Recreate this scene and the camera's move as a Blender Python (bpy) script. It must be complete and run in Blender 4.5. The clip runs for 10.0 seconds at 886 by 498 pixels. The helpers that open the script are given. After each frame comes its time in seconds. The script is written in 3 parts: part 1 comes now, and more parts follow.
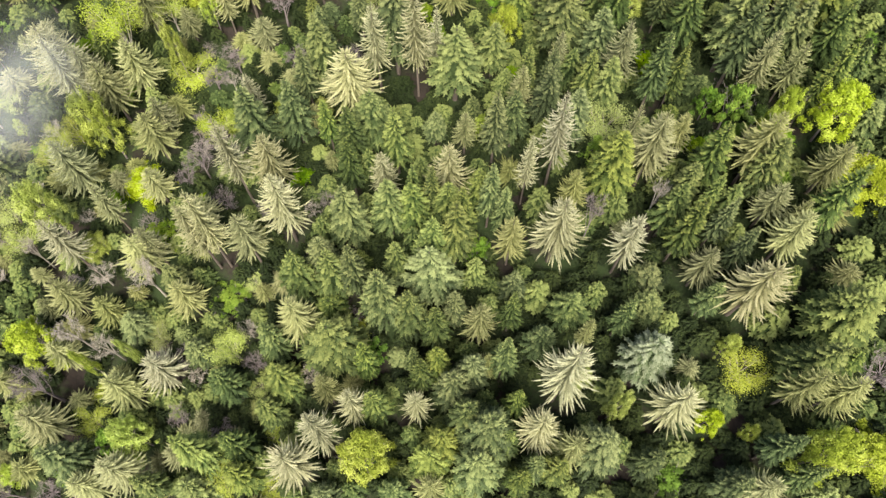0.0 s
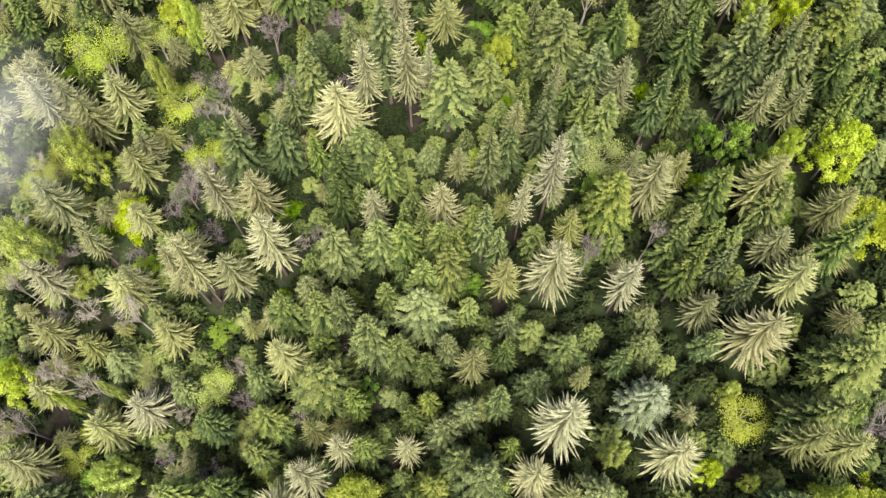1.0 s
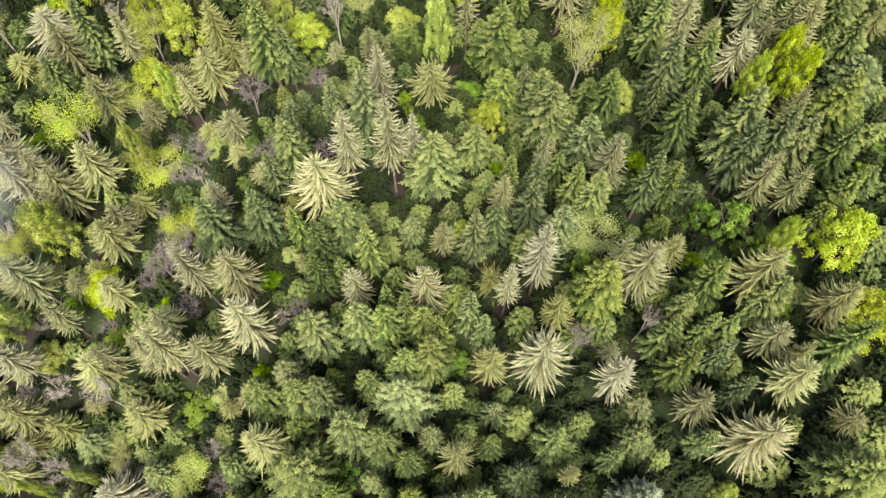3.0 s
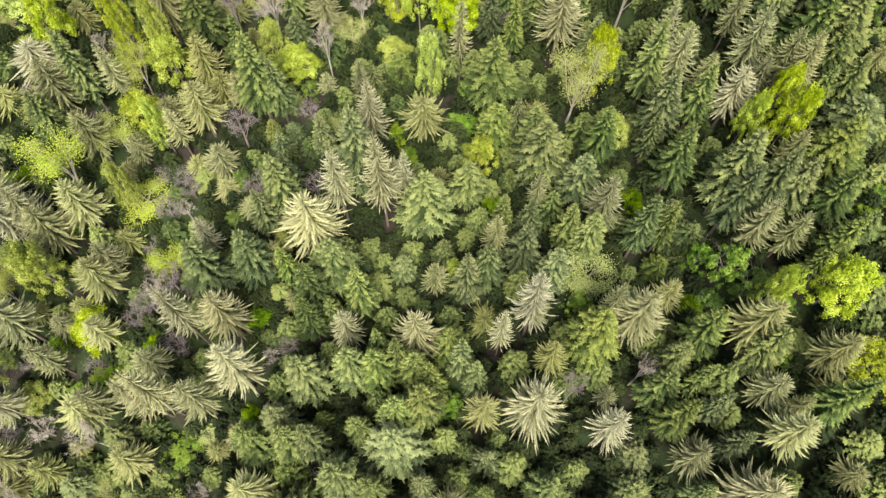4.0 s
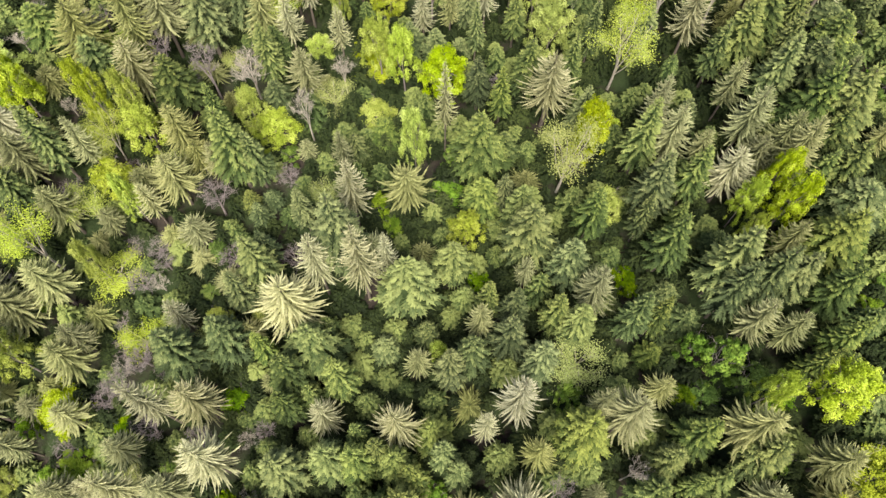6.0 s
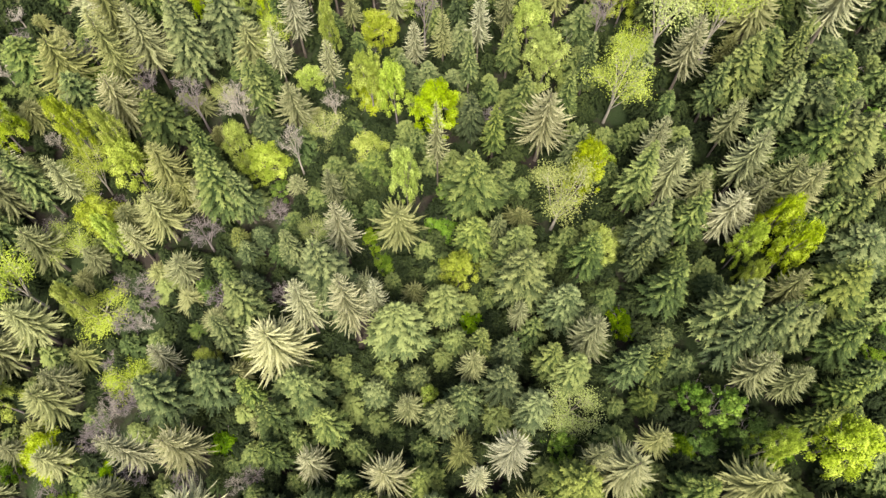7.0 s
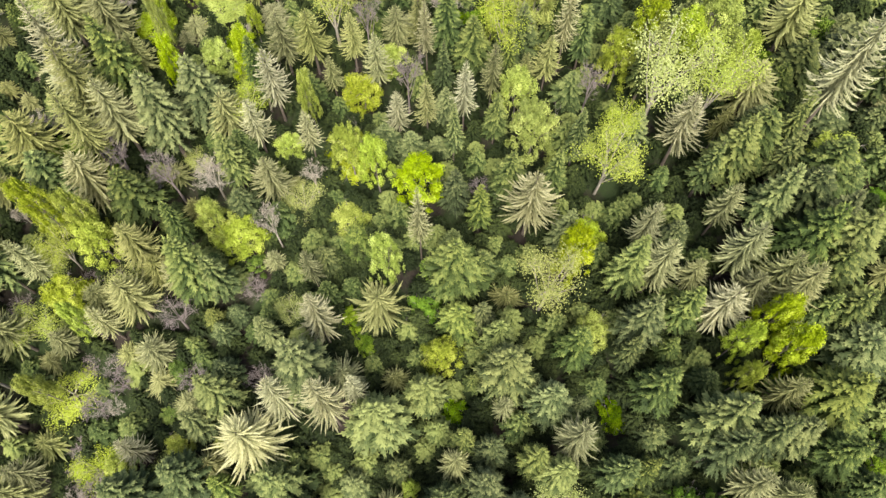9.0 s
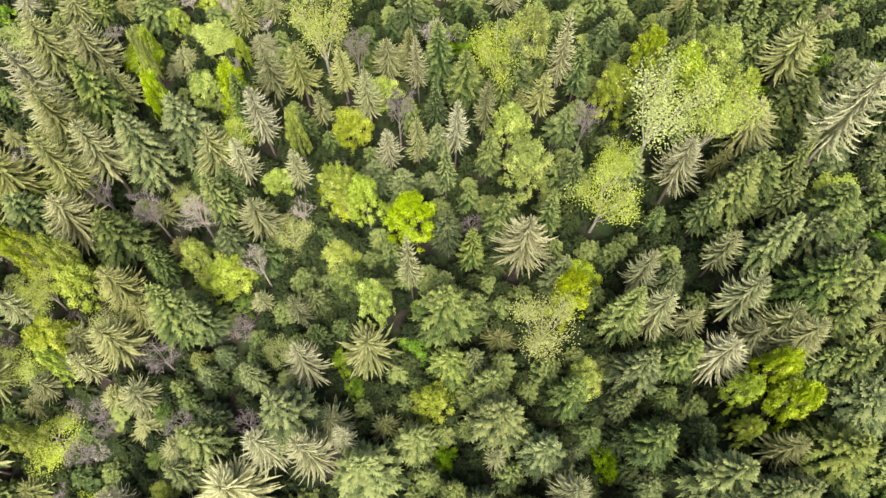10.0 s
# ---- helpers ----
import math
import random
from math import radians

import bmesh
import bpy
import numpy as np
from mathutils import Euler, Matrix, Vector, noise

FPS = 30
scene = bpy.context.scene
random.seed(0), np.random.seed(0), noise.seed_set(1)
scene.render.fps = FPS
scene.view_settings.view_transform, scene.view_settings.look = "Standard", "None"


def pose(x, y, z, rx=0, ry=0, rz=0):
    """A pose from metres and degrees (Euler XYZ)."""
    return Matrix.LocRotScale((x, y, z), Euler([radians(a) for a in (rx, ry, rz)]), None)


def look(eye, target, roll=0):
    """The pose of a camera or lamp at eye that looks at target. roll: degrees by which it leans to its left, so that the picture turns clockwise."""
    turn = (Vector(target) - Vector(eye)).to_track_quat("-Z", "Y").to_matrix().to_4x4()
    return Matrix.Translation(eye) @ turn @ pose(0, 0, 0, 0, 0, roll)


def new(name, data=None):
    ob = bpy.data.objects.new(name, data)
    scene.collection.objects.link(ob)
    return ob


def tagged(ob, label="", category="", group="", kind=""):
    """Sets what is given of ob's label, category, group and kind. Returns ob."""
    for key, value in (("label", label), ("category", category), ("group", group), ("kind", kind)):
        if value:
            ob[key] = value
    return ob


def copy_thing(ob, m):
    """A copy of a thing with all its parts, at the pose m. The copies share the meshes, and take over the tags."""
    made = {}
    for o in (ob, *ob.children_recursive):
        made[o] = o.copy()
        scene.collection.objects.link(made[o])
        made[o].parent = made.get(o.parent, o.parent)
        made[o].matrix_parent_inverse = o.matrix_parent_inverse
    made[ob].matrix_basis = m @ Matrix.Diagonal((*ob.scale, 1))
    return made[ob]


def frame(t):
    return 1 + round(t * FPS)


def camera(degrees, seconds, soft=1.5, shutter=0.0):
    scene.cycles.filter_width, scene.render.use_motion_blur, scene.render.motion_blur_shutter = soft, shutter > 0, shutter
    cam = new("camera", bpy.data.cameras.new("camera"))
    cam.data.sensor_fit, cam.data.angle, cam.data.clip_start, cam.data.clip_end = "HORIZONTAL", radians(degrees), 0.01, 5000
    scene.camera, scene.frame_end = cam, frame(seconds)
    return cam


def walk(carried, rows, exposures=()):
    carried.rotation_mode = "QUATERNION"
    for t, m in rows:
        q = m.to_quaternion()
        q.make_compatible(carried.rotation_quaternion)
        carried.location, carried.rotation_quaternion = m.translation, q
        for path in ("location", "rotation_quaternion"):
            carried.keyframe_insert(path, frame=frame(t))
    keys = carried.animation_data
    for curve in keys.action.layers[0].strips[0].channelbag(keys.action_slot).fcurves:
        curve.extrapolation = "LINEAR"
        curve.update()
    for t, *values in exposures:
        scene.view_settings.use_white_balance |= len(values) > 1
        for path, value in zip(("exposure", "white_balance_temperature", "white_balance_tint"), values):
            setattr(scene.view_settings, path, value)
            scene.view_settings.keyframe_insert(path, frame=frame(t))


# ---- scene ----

# ---------------------------------------------------------------- camera
cam = camera(61.4, 10.0, soft=1.45)
EYE, PITCH = 112.0, -67.19
TIMES = (0.0, 1.0, 2.0, 3.0, 4.0, 5.0, 6.0, 7.0, 8.0, 9.0, 10.0)


def flight(t):
    """The drone flies ahead and a little to its right at an even pace."""
    s = t / 10
    e = s * (s - 1)
    return pose(11.757 * s + 0.436 * e, 62.85 * s + 0.632 * e, EYE + 0.99 * e, 90 + PITCH, 0, 0)


walk(cam, [(t, flight(t)) for t in TIMES])

# ---------------------------------------------------------------- light
SUN_ELEVATION, SUN_AZIMUTH = 54.0, 178.0
world = bpy.data.worlds.new("overcast_sky")
scene.world = world
world.use_nodes = True
wn = world.node_tree.nodes
sky = wn.new("ShaderNodeTexSky")
sky.sky_type = "NISHITA"
sky.sun_disc = False
sky.sun_elevation, sky.sun_rotation = radians(SUN_ELEVATION), radians(SUN_AZIMUTH)
sky.dust_density, sky.ozone_density = 4.0, 0.6
wn["Background"].inputs["Strength"].default_value = 0.108
world.node_tree.links.new(sky.outputs["Color"], wn["Background"].inputs["Color"])

sun_data = bpy.data.lights.new("sun", "SUN")
sun_data.energy, sun_data.angle, sun_data.color = 3.4, radians(30), (1.0, 0.985, 0.86)
sun = new("sun", sun_data)
az = radians(SUN_AZIMUTH)
sun.matrix_world = look((100 * math.sin(az), 100 * math.cos(az), 100 * math.tan(radians(SUN_ELEVATION))), (0, 0, 0))
scene.view_settings.exposure = 1.03


# ---------------------------------------------------------------- materials
def material(name):
    m = bpy.data.materials.new(name)
    m.use_nodes = True
    m.node_tree.nodes.clear()
    return m, m.node_tree.nodes, m.node_tree.links


def math_node(n, l, op, a, b=None, c=None):
    node = n.new("ShaderNodeMath")
    node.operation = op
    for i, x in enumerate((a, b, c)):
        if x is None:
            continue
        if isinstance(x, (int, float)):
            node.inputs[i].default_value = x
        else:
            l.new(x, node.inputs[i])
    return node.outputs[0]


def mix_node(n, l, fac, a, b, blend="MIX"):
    node = n.new("ShaderNodeMix")
    node.data_type, node.blend_type = "RGBA", blend
    for sock, x in ((node.inputs[0], fac), (node.inputs[6], a), (node.inputs[7], b)):
        if isinstance(x, (int, float)):
            sock.default_value = x
        elif isinstance(x, tuple):
            sock.default_value = (*x, 1)
        else:
            l.new(x, sock)
    return node.outputs[2]


def noise_node(n, l, scale, detail=3.0, coords=None):
    node = n.new("ShaderNodeTexNoise")
    node.inputs["Scale"].default_value, node.inputs["Detail"].default_value = scale, detail
    if coords is not None:
        l.new(coords, node.inputs["Vector"])
    return node.outputs["Fac"]


def foliage(name, old, mid, young, through_light=0.3, spread=0.35, hue=0.016, shift=0.0):
    """Needles or leaves: old growth at the root of a spray, young growth at its end; every tree and every spray differs
    a little. The same scale holds the painted crown light and inner shade.
    """
    m, n, l = material(name)
    uv = n.new("ShaderNodeUVMap")
    sep = n.new("ShaderNodeSeparateXYZ")
    l.new(uv.outputs["UV"], sep.inputs[0])
    info = n.new("ShaderNodeObjectInfo")
    place = n.new("ShaderNodeNewGeometry")
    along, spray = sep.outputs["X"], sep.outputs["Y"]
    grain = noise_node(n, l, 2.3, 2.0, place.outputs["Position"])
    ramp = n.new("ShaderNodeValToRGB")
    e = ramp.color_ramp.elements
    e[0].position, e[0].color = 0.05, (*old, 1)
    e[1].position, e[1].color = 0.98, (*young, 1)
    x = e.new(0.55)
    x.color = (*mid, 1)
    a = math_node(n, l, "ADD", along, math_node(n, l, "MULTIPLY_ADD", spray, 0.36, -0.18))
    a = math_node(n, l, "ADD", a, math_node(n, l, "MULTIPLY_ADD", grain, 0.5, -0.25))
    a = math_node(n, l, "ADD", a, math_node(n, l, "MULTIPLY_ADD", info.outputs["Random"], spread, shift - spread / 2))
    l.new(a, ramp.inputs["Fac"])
    hsv = n.new("ShaderNodeHueSaturation")
    other = math_node(n, l, "FRACT", math_node(n, l, "MULTIPLY", info.outputs["Random"], 37.7))
    third = math_node(n, l, "FRACT", math_node(n, l, "MULTIPLY", info.outputs["Random"], 91.3))
    l.new(math_node(n, l, "MULTIPLY_ADD", other, 2 * hue, 0.5 - hue), hsv.inputs["Hue"])
    l.new(math_node(n, l, "MULTIPLY_ADD", third, 0.3, 0.82), hsv.inputs["Saturation"])
    bright = math_node(n, l, "MULTIPLY_ADD", spray, 0.34, 0.82)
    l.new(math_node(n, l, "MULTIPLY", bright, math_node(n, l, "MULTIPLY_ADD", other, 0.3, 0.85)), hsv.inputs["Value"])
    l.new(ramp.outputs["Color"], hsv.inputs["Color"])
    skin = n.new("ShaderNodeBsdfPrincipled")
    skin.inputs["Roughness"].default_value = 0.62
    skin.inputs["Specular IOR Level"].default_value = 0.12
    l.new(hsv.outputs["Color"], skin.inputs["Base Color"])
    glow = n.new("ShaderNodeBsdfTranslucent")
    l.new(hsv.outputs["Color"], glow.inputs["Color"])
    mix = n.new("ShaderNodeMixShader")
    mix.inputs[0].default_value = through_light
    l.new(skin.outputs[0], mix.inputs[1])
    l.new(glow.outputs[0], mix.inputs[2])
    out = n.new("ShaderNodeOutputMaterial")
    l.new(mix.outputs[0], out.inputs["Surface"])
    return m


def bark(name, dark, light, scale=1.6):
    m, n, l = material(name)
    geo = n.new("ShaderNodeNewGeometry")
    stretch = n.new("ShaderNodeMapping")
    stretch.inputs["Scale"].default_value = (1, 1, 0.25)
    l.new(geo.outputs["Position"], stretch.inputs["Vector"])
    coarse = noise_node(n, l, scale, 4.0, stretch.outputs[0])
    fine = noise_node(n, l, scale * 9, 3.0, stretch.outputs[0])
    fac = math_node(n, l, "MULTIPLY_ADD", fine, 0.5, math_node(n, l, "MULTIPLY", coarse, 0.6))
    skin = n.new("ShaderNodeBsdfPrincipled")
    l.new(mix_node(n, l, fac, dark, light), skin.inputs["Base Color"])
    skin.inputs["Roughness"].default_value = 0.85
    skin.inputs["Specular IOR Level"].default_value = 0.2
    bump = n.new("ShaderNodeBump")
    bump.inputs["Strength"].default_value, bump.inputs["Distance"].default_value = 0.5, 0.05
    l.new(fine, bump.inputs["Height"])
    l.new(bump.outputs[0], skin.inputs["Normal"])
    out = n.new("ShaderNodeOutputMaterial")
    l.new(skin.outputs[0], out.inputs["Surface"])
    return m


def forest_floor():
    m, n, l = material("forest_floor")
    geo = n.new("ShaderNodeNewGeometry")
    p = geo.outputs["Position"]
    patches = noise_node(n, l, 0.11, 5.0, p)
    litter = noise_node(n, l, 1.7, 6.0, p)
    fine = noise_node(n, l, 9.0, 3.0, p)
    soil = mix_node(n, l, litter, (0.010, 0.007, 0.005), (0.042, 0.029, 0.021))
    moss = mix_node(n, l, fine, (0.012, 0.022, 0.005), (0.036, 0.058, 0.012))
    edge = n.new("ShaderNodeMapRange")
    edge.inputs["From Min"].default_value, edge.inputs["From Max"].default_value = 0.40, 0.55
    l.new(math_node(n, l, "MULTIPLY_ADD", litter, 0.25, math_node(n, l, "SUBTRACT", patches, 0.12)), edge.inputs["Value"])
    skin = n.new("ShaderNodeBsdfPrincipled")
    l.new(mix_node(n, l, edge.outputs[0], soil, moss), skin.inputs["Base Color"])
    skin.inputs["Roughness"].default_value = 0.95
    bump = n.new("ShaderNodeBump")
    bump.inputs["Strength"].default_value, bump.inputs["Distance"].default_value = 0.8, 0.15
    l.new(litter, bump.inputs["Height"])
    l.new(bump.outputs[0], skin.inputs["Normal"])
    out = n.new("ShaderNodeOutputMaterial")
    l.new(skin.outputs[0], out.inputs["Surface"])
    return m


FLOOR = forest_floor()
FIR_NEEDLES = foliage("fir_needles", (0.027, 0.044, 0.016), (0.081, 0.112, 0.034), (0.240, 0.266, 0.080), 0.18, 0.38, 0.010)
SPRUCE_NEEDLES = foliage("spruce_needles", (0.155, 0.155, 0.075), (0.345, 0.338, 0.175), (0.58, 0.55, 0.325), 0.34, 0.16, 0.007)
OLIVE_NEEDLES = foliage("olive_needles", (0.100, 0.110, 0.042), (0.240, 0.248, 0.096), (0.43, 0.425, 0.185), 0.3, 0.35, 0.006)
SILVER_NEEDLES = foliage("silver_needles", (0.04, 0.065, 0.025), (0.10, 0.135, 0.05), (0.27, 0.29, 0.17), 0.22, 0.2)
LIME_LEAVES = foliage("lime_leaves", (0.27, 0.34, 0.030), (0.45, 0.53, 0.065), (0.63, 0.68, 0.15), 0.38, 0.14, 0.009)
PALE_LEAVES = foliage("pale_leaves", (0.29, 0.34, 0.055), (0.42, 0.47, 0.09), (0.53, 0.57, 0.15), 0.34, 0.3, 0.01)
# nearly black: the shade between the tall trees is put into this colour
SHADED_NEEDLES = foliage("shade_dark_needles", (0.010, 0.016, 0.006), (0.028, 0.042, 0.014), (0.065, 0.085, 0.025), 0.1)
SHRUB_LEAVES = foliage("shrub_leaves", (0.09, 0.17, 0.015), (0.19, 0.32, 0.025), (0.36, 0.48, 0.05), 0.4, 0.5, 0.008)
CONIFER_BARK = bark("conifer_bark", (0.07, 0.05, 0.04), (0.22, 0.18, 0.15))
GREY_BARK = bark("grey_bark", (0.13, 0.10, 0.10), (0.36, 0.30, 0.29))
PALE_BARK = bark("pale_bark", (0.26, 0.22, 0.18), (0.60, 0.53, 0.45))


# ---------------------------------------------------------------- the slope
def ground(x, y):
    """Height of the forest floor: a slope that climbs to the right."""
    x, y = min(max(x, -70.0), 75.0), min(max(y, 6.0), 145.0)
    return -7.8 + 0.3775 * x + 0.19566 * y + 0.0023455 * x * x - 0.0030248 * x * y - 0.00062417 * y * y


def axis(lo, hi, step, far):
    inner = list(np.arange(lo, hi + step, step))
    outer = [far * (i / 8) ** 2 for i in range(1, 9)]
    return [lo - d for d in reversed(outer)] + inner + [inner[-1] + d for d in outer]


def build_ground():
    xs, ys = axis(-96.0, 96.0, 2.0, 2400.0), axis(-24.0, 168.0, 2.0, 2400.0)
    verts, faces = [], []
    for y in ys:
        for x in xs:
            lump = noise.noise((x * 0.13, y * 0.13, 0.0)) * 0.7 + noise.noise((x * 0.5, y * 0.5, 3.0)) * 0.25
            verts.append((x, y, ground(x, y) + lump))
    w = len(xs)
    for j in range(len(ys) - 1):
        for i in range(w - 1):
            a = j * w + i
            faces.append((a, a + 1, a + w + 1, a + w))
    me = bpy.data.meshes.new("ground")
    me.from_pydata(verts, [], faces)
    me.polygons.foreach_set("use_smooth", [True] * len(me.polygons))
    me.materials.append(FLOOR)
    return tagged(new("ground", me), "brown needle litter and moss on a wooded slope", "ground", kind="structure")


build_ground()


# ---------------------------------------------------------------- parts of trees
class Leafage:
    """Collects the sprays of one crown, with a texture place for each corner."""

    def __init__(self):
        self.verts, self.faces, self.uvs = [], [], []

    def face(self, points, marks):
        a = len(self.verts)
        self.verts.extend(points)
        self.faces.append(tuple(range(a, a + len(points))))
        self.uvs.extend(marks)

    def mesh(self, name, mat):
        me = bpy.data.meshes.new(name)
        me.from_pydata(self.verts, [], self.faces)
        layer = me.uv_layers.new(name="UVMap")
        layer.data.foreach_set("uv", [c for uv in self.uvs for c in uv])
        me.materials.append(mat)
        return me


def bough(leafage, rng, root, azimuth, length, width, rise, droop, lift, pairs, hang, sweep=0.75, growth_light=0.0, fan=0.0, blunt=0.0):
    """One bough: a bowed rib fringed on both sides with pointed sprays that shorten to its end. Its marks shift with
    height: young growth, and light painted on the crown's top. fan: how far it broadens to its end; blunt: how broad
    the sprays end.
    """
    ca, sa = math.cos(azimuth), math.sin(azimuth)
    tone = rng.random()
    bend = rng.uniform(-0.18, 0.18) * length

    def rib(s):
        side = bend * s * s
        r = length * s
        return (root[0] + ca * r - sa * side, root[1] + sa * r + ca * side, root[2] + length * (rise * s - droop * s * s + lift * s ** 4))

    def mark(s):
        return (0.78 * s + growth_light, tone)

    half = 0.62 * 0.8 / pairs
    for i in range(pairs):
        s = 0.2 + 0.8 * (i + 0.4) / pairs
        a, e = rib(max(0.0, s - half)), rib(s + half)
        p = rib(s)
        w = width * ((1 - fan) * min(1.0, 0.4 + 1.2 * s) * (1.34 - s) + fan * (0.2 + 1.1 * s) * min(1.0, 2.6 - 2.1 * s)) * rng.uniform(0.7, 1.35)
        for hand in (-1, 1):
            fwd = sweep * rng.uniform(0.7, 1.3)
            dx, dy = ca * fwd - sa * hand * 0.75, sa * fwd + ca * hand * 0.75
            tip = (p[0] + dx * w, p[1] + dy * w, p[2] - hang * w * rng.uniform(0.4, 1.6))
            if blunt:
                ex, ey = ca * blunt * w, sa * blunt * w
                one = (tip[0] - ex, tip[1] - ey, tip[2] - 0.1 * w)
                two = (tip[0] + ex - dx * w * 0.12, tip[1] + ey - dy * w * 0.12, tip[2] + 0.05 * w)
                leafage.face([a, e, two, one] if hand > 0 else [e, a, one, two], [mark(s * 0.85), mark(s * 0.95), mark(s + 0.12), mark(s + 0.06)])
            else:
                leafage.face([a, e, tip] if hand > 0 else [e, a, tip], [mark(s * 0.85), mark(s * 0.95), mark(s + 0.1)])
    b = width * 0.3
    m, e = rib(0.85), rib(1.16)
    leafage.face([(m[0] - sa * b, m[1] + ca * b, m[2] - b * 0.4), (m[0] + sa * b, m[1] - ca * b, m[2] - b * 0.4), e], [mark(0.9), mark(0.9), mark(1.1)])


def shade_core(leafage, rng, foot, top, profile, share):
    """The dense inside of a conifer's crown: shells painted dark for the shade there."""
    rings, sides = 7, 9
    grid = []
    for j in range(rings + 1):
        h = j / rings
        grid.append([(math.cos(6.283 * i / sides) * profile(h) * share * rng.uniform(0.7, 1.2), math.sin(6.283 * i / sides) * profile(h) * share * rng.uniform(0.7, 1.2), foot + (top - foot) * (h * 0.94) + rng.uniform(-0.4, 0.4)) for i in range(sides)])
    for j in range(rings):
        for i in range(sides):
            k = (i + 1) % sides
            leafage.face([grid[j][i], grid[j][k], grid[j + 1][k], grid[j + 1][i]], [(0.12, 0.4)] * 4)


def tube(verts, faces, a, b, ra, rb, sides=5):
    a, b = Vector(a), Vector(b)
    d = (b - a).normalized()
    u = d.orthogonal().normalized()
    w = d.cross(u)
    base = len(verts)
    for p, r in ((a, ra), (b, rb)):
        for i in range(sides):
            ang = 6.283 * i / sides
            verts.append(tuple(p + (u * math.cos(ang) + w * math.sin(ang)) * r))
    for i in range(sides):
        k = (i + 1) % sides
        faces.append((base + i, base + k, base + sides + k, base + sides + i))


def tube_mesh(name, verts, faces, mat):
    me = bpy.data.meshes.new(name)
    me.from_pydata(verts, [], faces)
    me.polygons.foreach_set("use_smooth", [True] * len(me.polygons))
    me.materials.append(mat)
    return me


def model(name, label, category, group, trunk_mesh, crown_mesh, crown_name="crown", limb_meshes=()):
    """A tree of one kind, at its foot, with its parts; it is copied to its places."""
    root = tagged(new(name), label, category, group)
    for part_name, me in [("trunk", trunk_mesh), (crown_name, crown_mesh)] + [("limb", me) for me in limb_meshes]:
        if me is not None:
            ob = new(part_name, me)
            ob.parent = root
            if part_name == "twig_spray":
                tagged(ob, kind="stuff")
    return root


# ---------------------------------------------------------------- conifers
def trunk_for(rng, height, thick, name="trunk", mat=None):
    verts, faces = [], []
    x = y = 0.0
    steps = 5
    last = (0.0, 0.0, -0.6)
    for i in range(1, steps + 1):
        h = i / steps
        x, y = x + rng.uniform(-0.06, 0.06), y + rng.uniform(-0.06, 0.06)
        p = (x * (1 - h), y * (1 - h), height * h * 0.97)
        tube(verts, faces, last, p, thick * (1.15 - (i - 1) / steps), thick * (1.15 - h) * 0.98, 7)
        last = p
    return tube_mesh(name, verts, faces, mat or CONIFER_BARK)


def fir_model(seed, blunt=0.75, name="fir_tree", label="dark green fir tree with dense feathery crown", group="firs of the wood", mat=None):
    """Dense conifer, 18 m high and 2.6 m in radius: a long blunt cone of drooping, lumpy sprays."""
    rng = random.Random(seed)
    height, radius, foot = 18.0, 2.6, 5.5
    lf = Leafage()

    def profile(h):
        return radius * min(1.0, ((1 - h) / 0.9) ** blunt + 0.02) * (0.8 + 0.2 * min(1, h / 0.15))

    shade_core(lf, rng, foot, height - 0.8, profile, 0.52)
    z, turn = foot, 0.0
    while z < height - 0.5:
        h = (z - foot) / (height - foot)
        r = profile(h)
        count = max(6, round(5 + r * 3.3))
        turn += 2.4
        for i in range(count):
            ln = r * rng.uniform(0.76, 1.12)
            width = 0.16 + 0.108 * r * rng.uniform(0.75, 1.3)
            # low boughs are coloured darker, high ones paler: painted top light and young growth
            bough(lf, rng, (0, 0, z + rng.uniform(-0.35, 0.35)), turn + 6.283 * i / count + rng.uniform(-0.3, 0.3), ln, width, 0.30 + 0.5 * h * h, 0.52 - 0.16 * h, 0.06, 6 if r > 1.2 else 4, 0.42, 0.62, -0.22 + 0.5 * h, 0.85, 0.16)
        z += 0.74 - 0.34 * h
    for i in range(6):
        bough(lf, rng, (0, 0, height - 0.95), 1.047 * i, 0.42, 0.2, 1.9, 0.2, 0.1, 3, 0.1, 0.7, 0.3, 0.0, 0.12)
    return model(name, label, "tree", group, trunk_for(rng, height, 0.22), lf.mesh(name + "_crown", mat or FIR_NEEDLES))


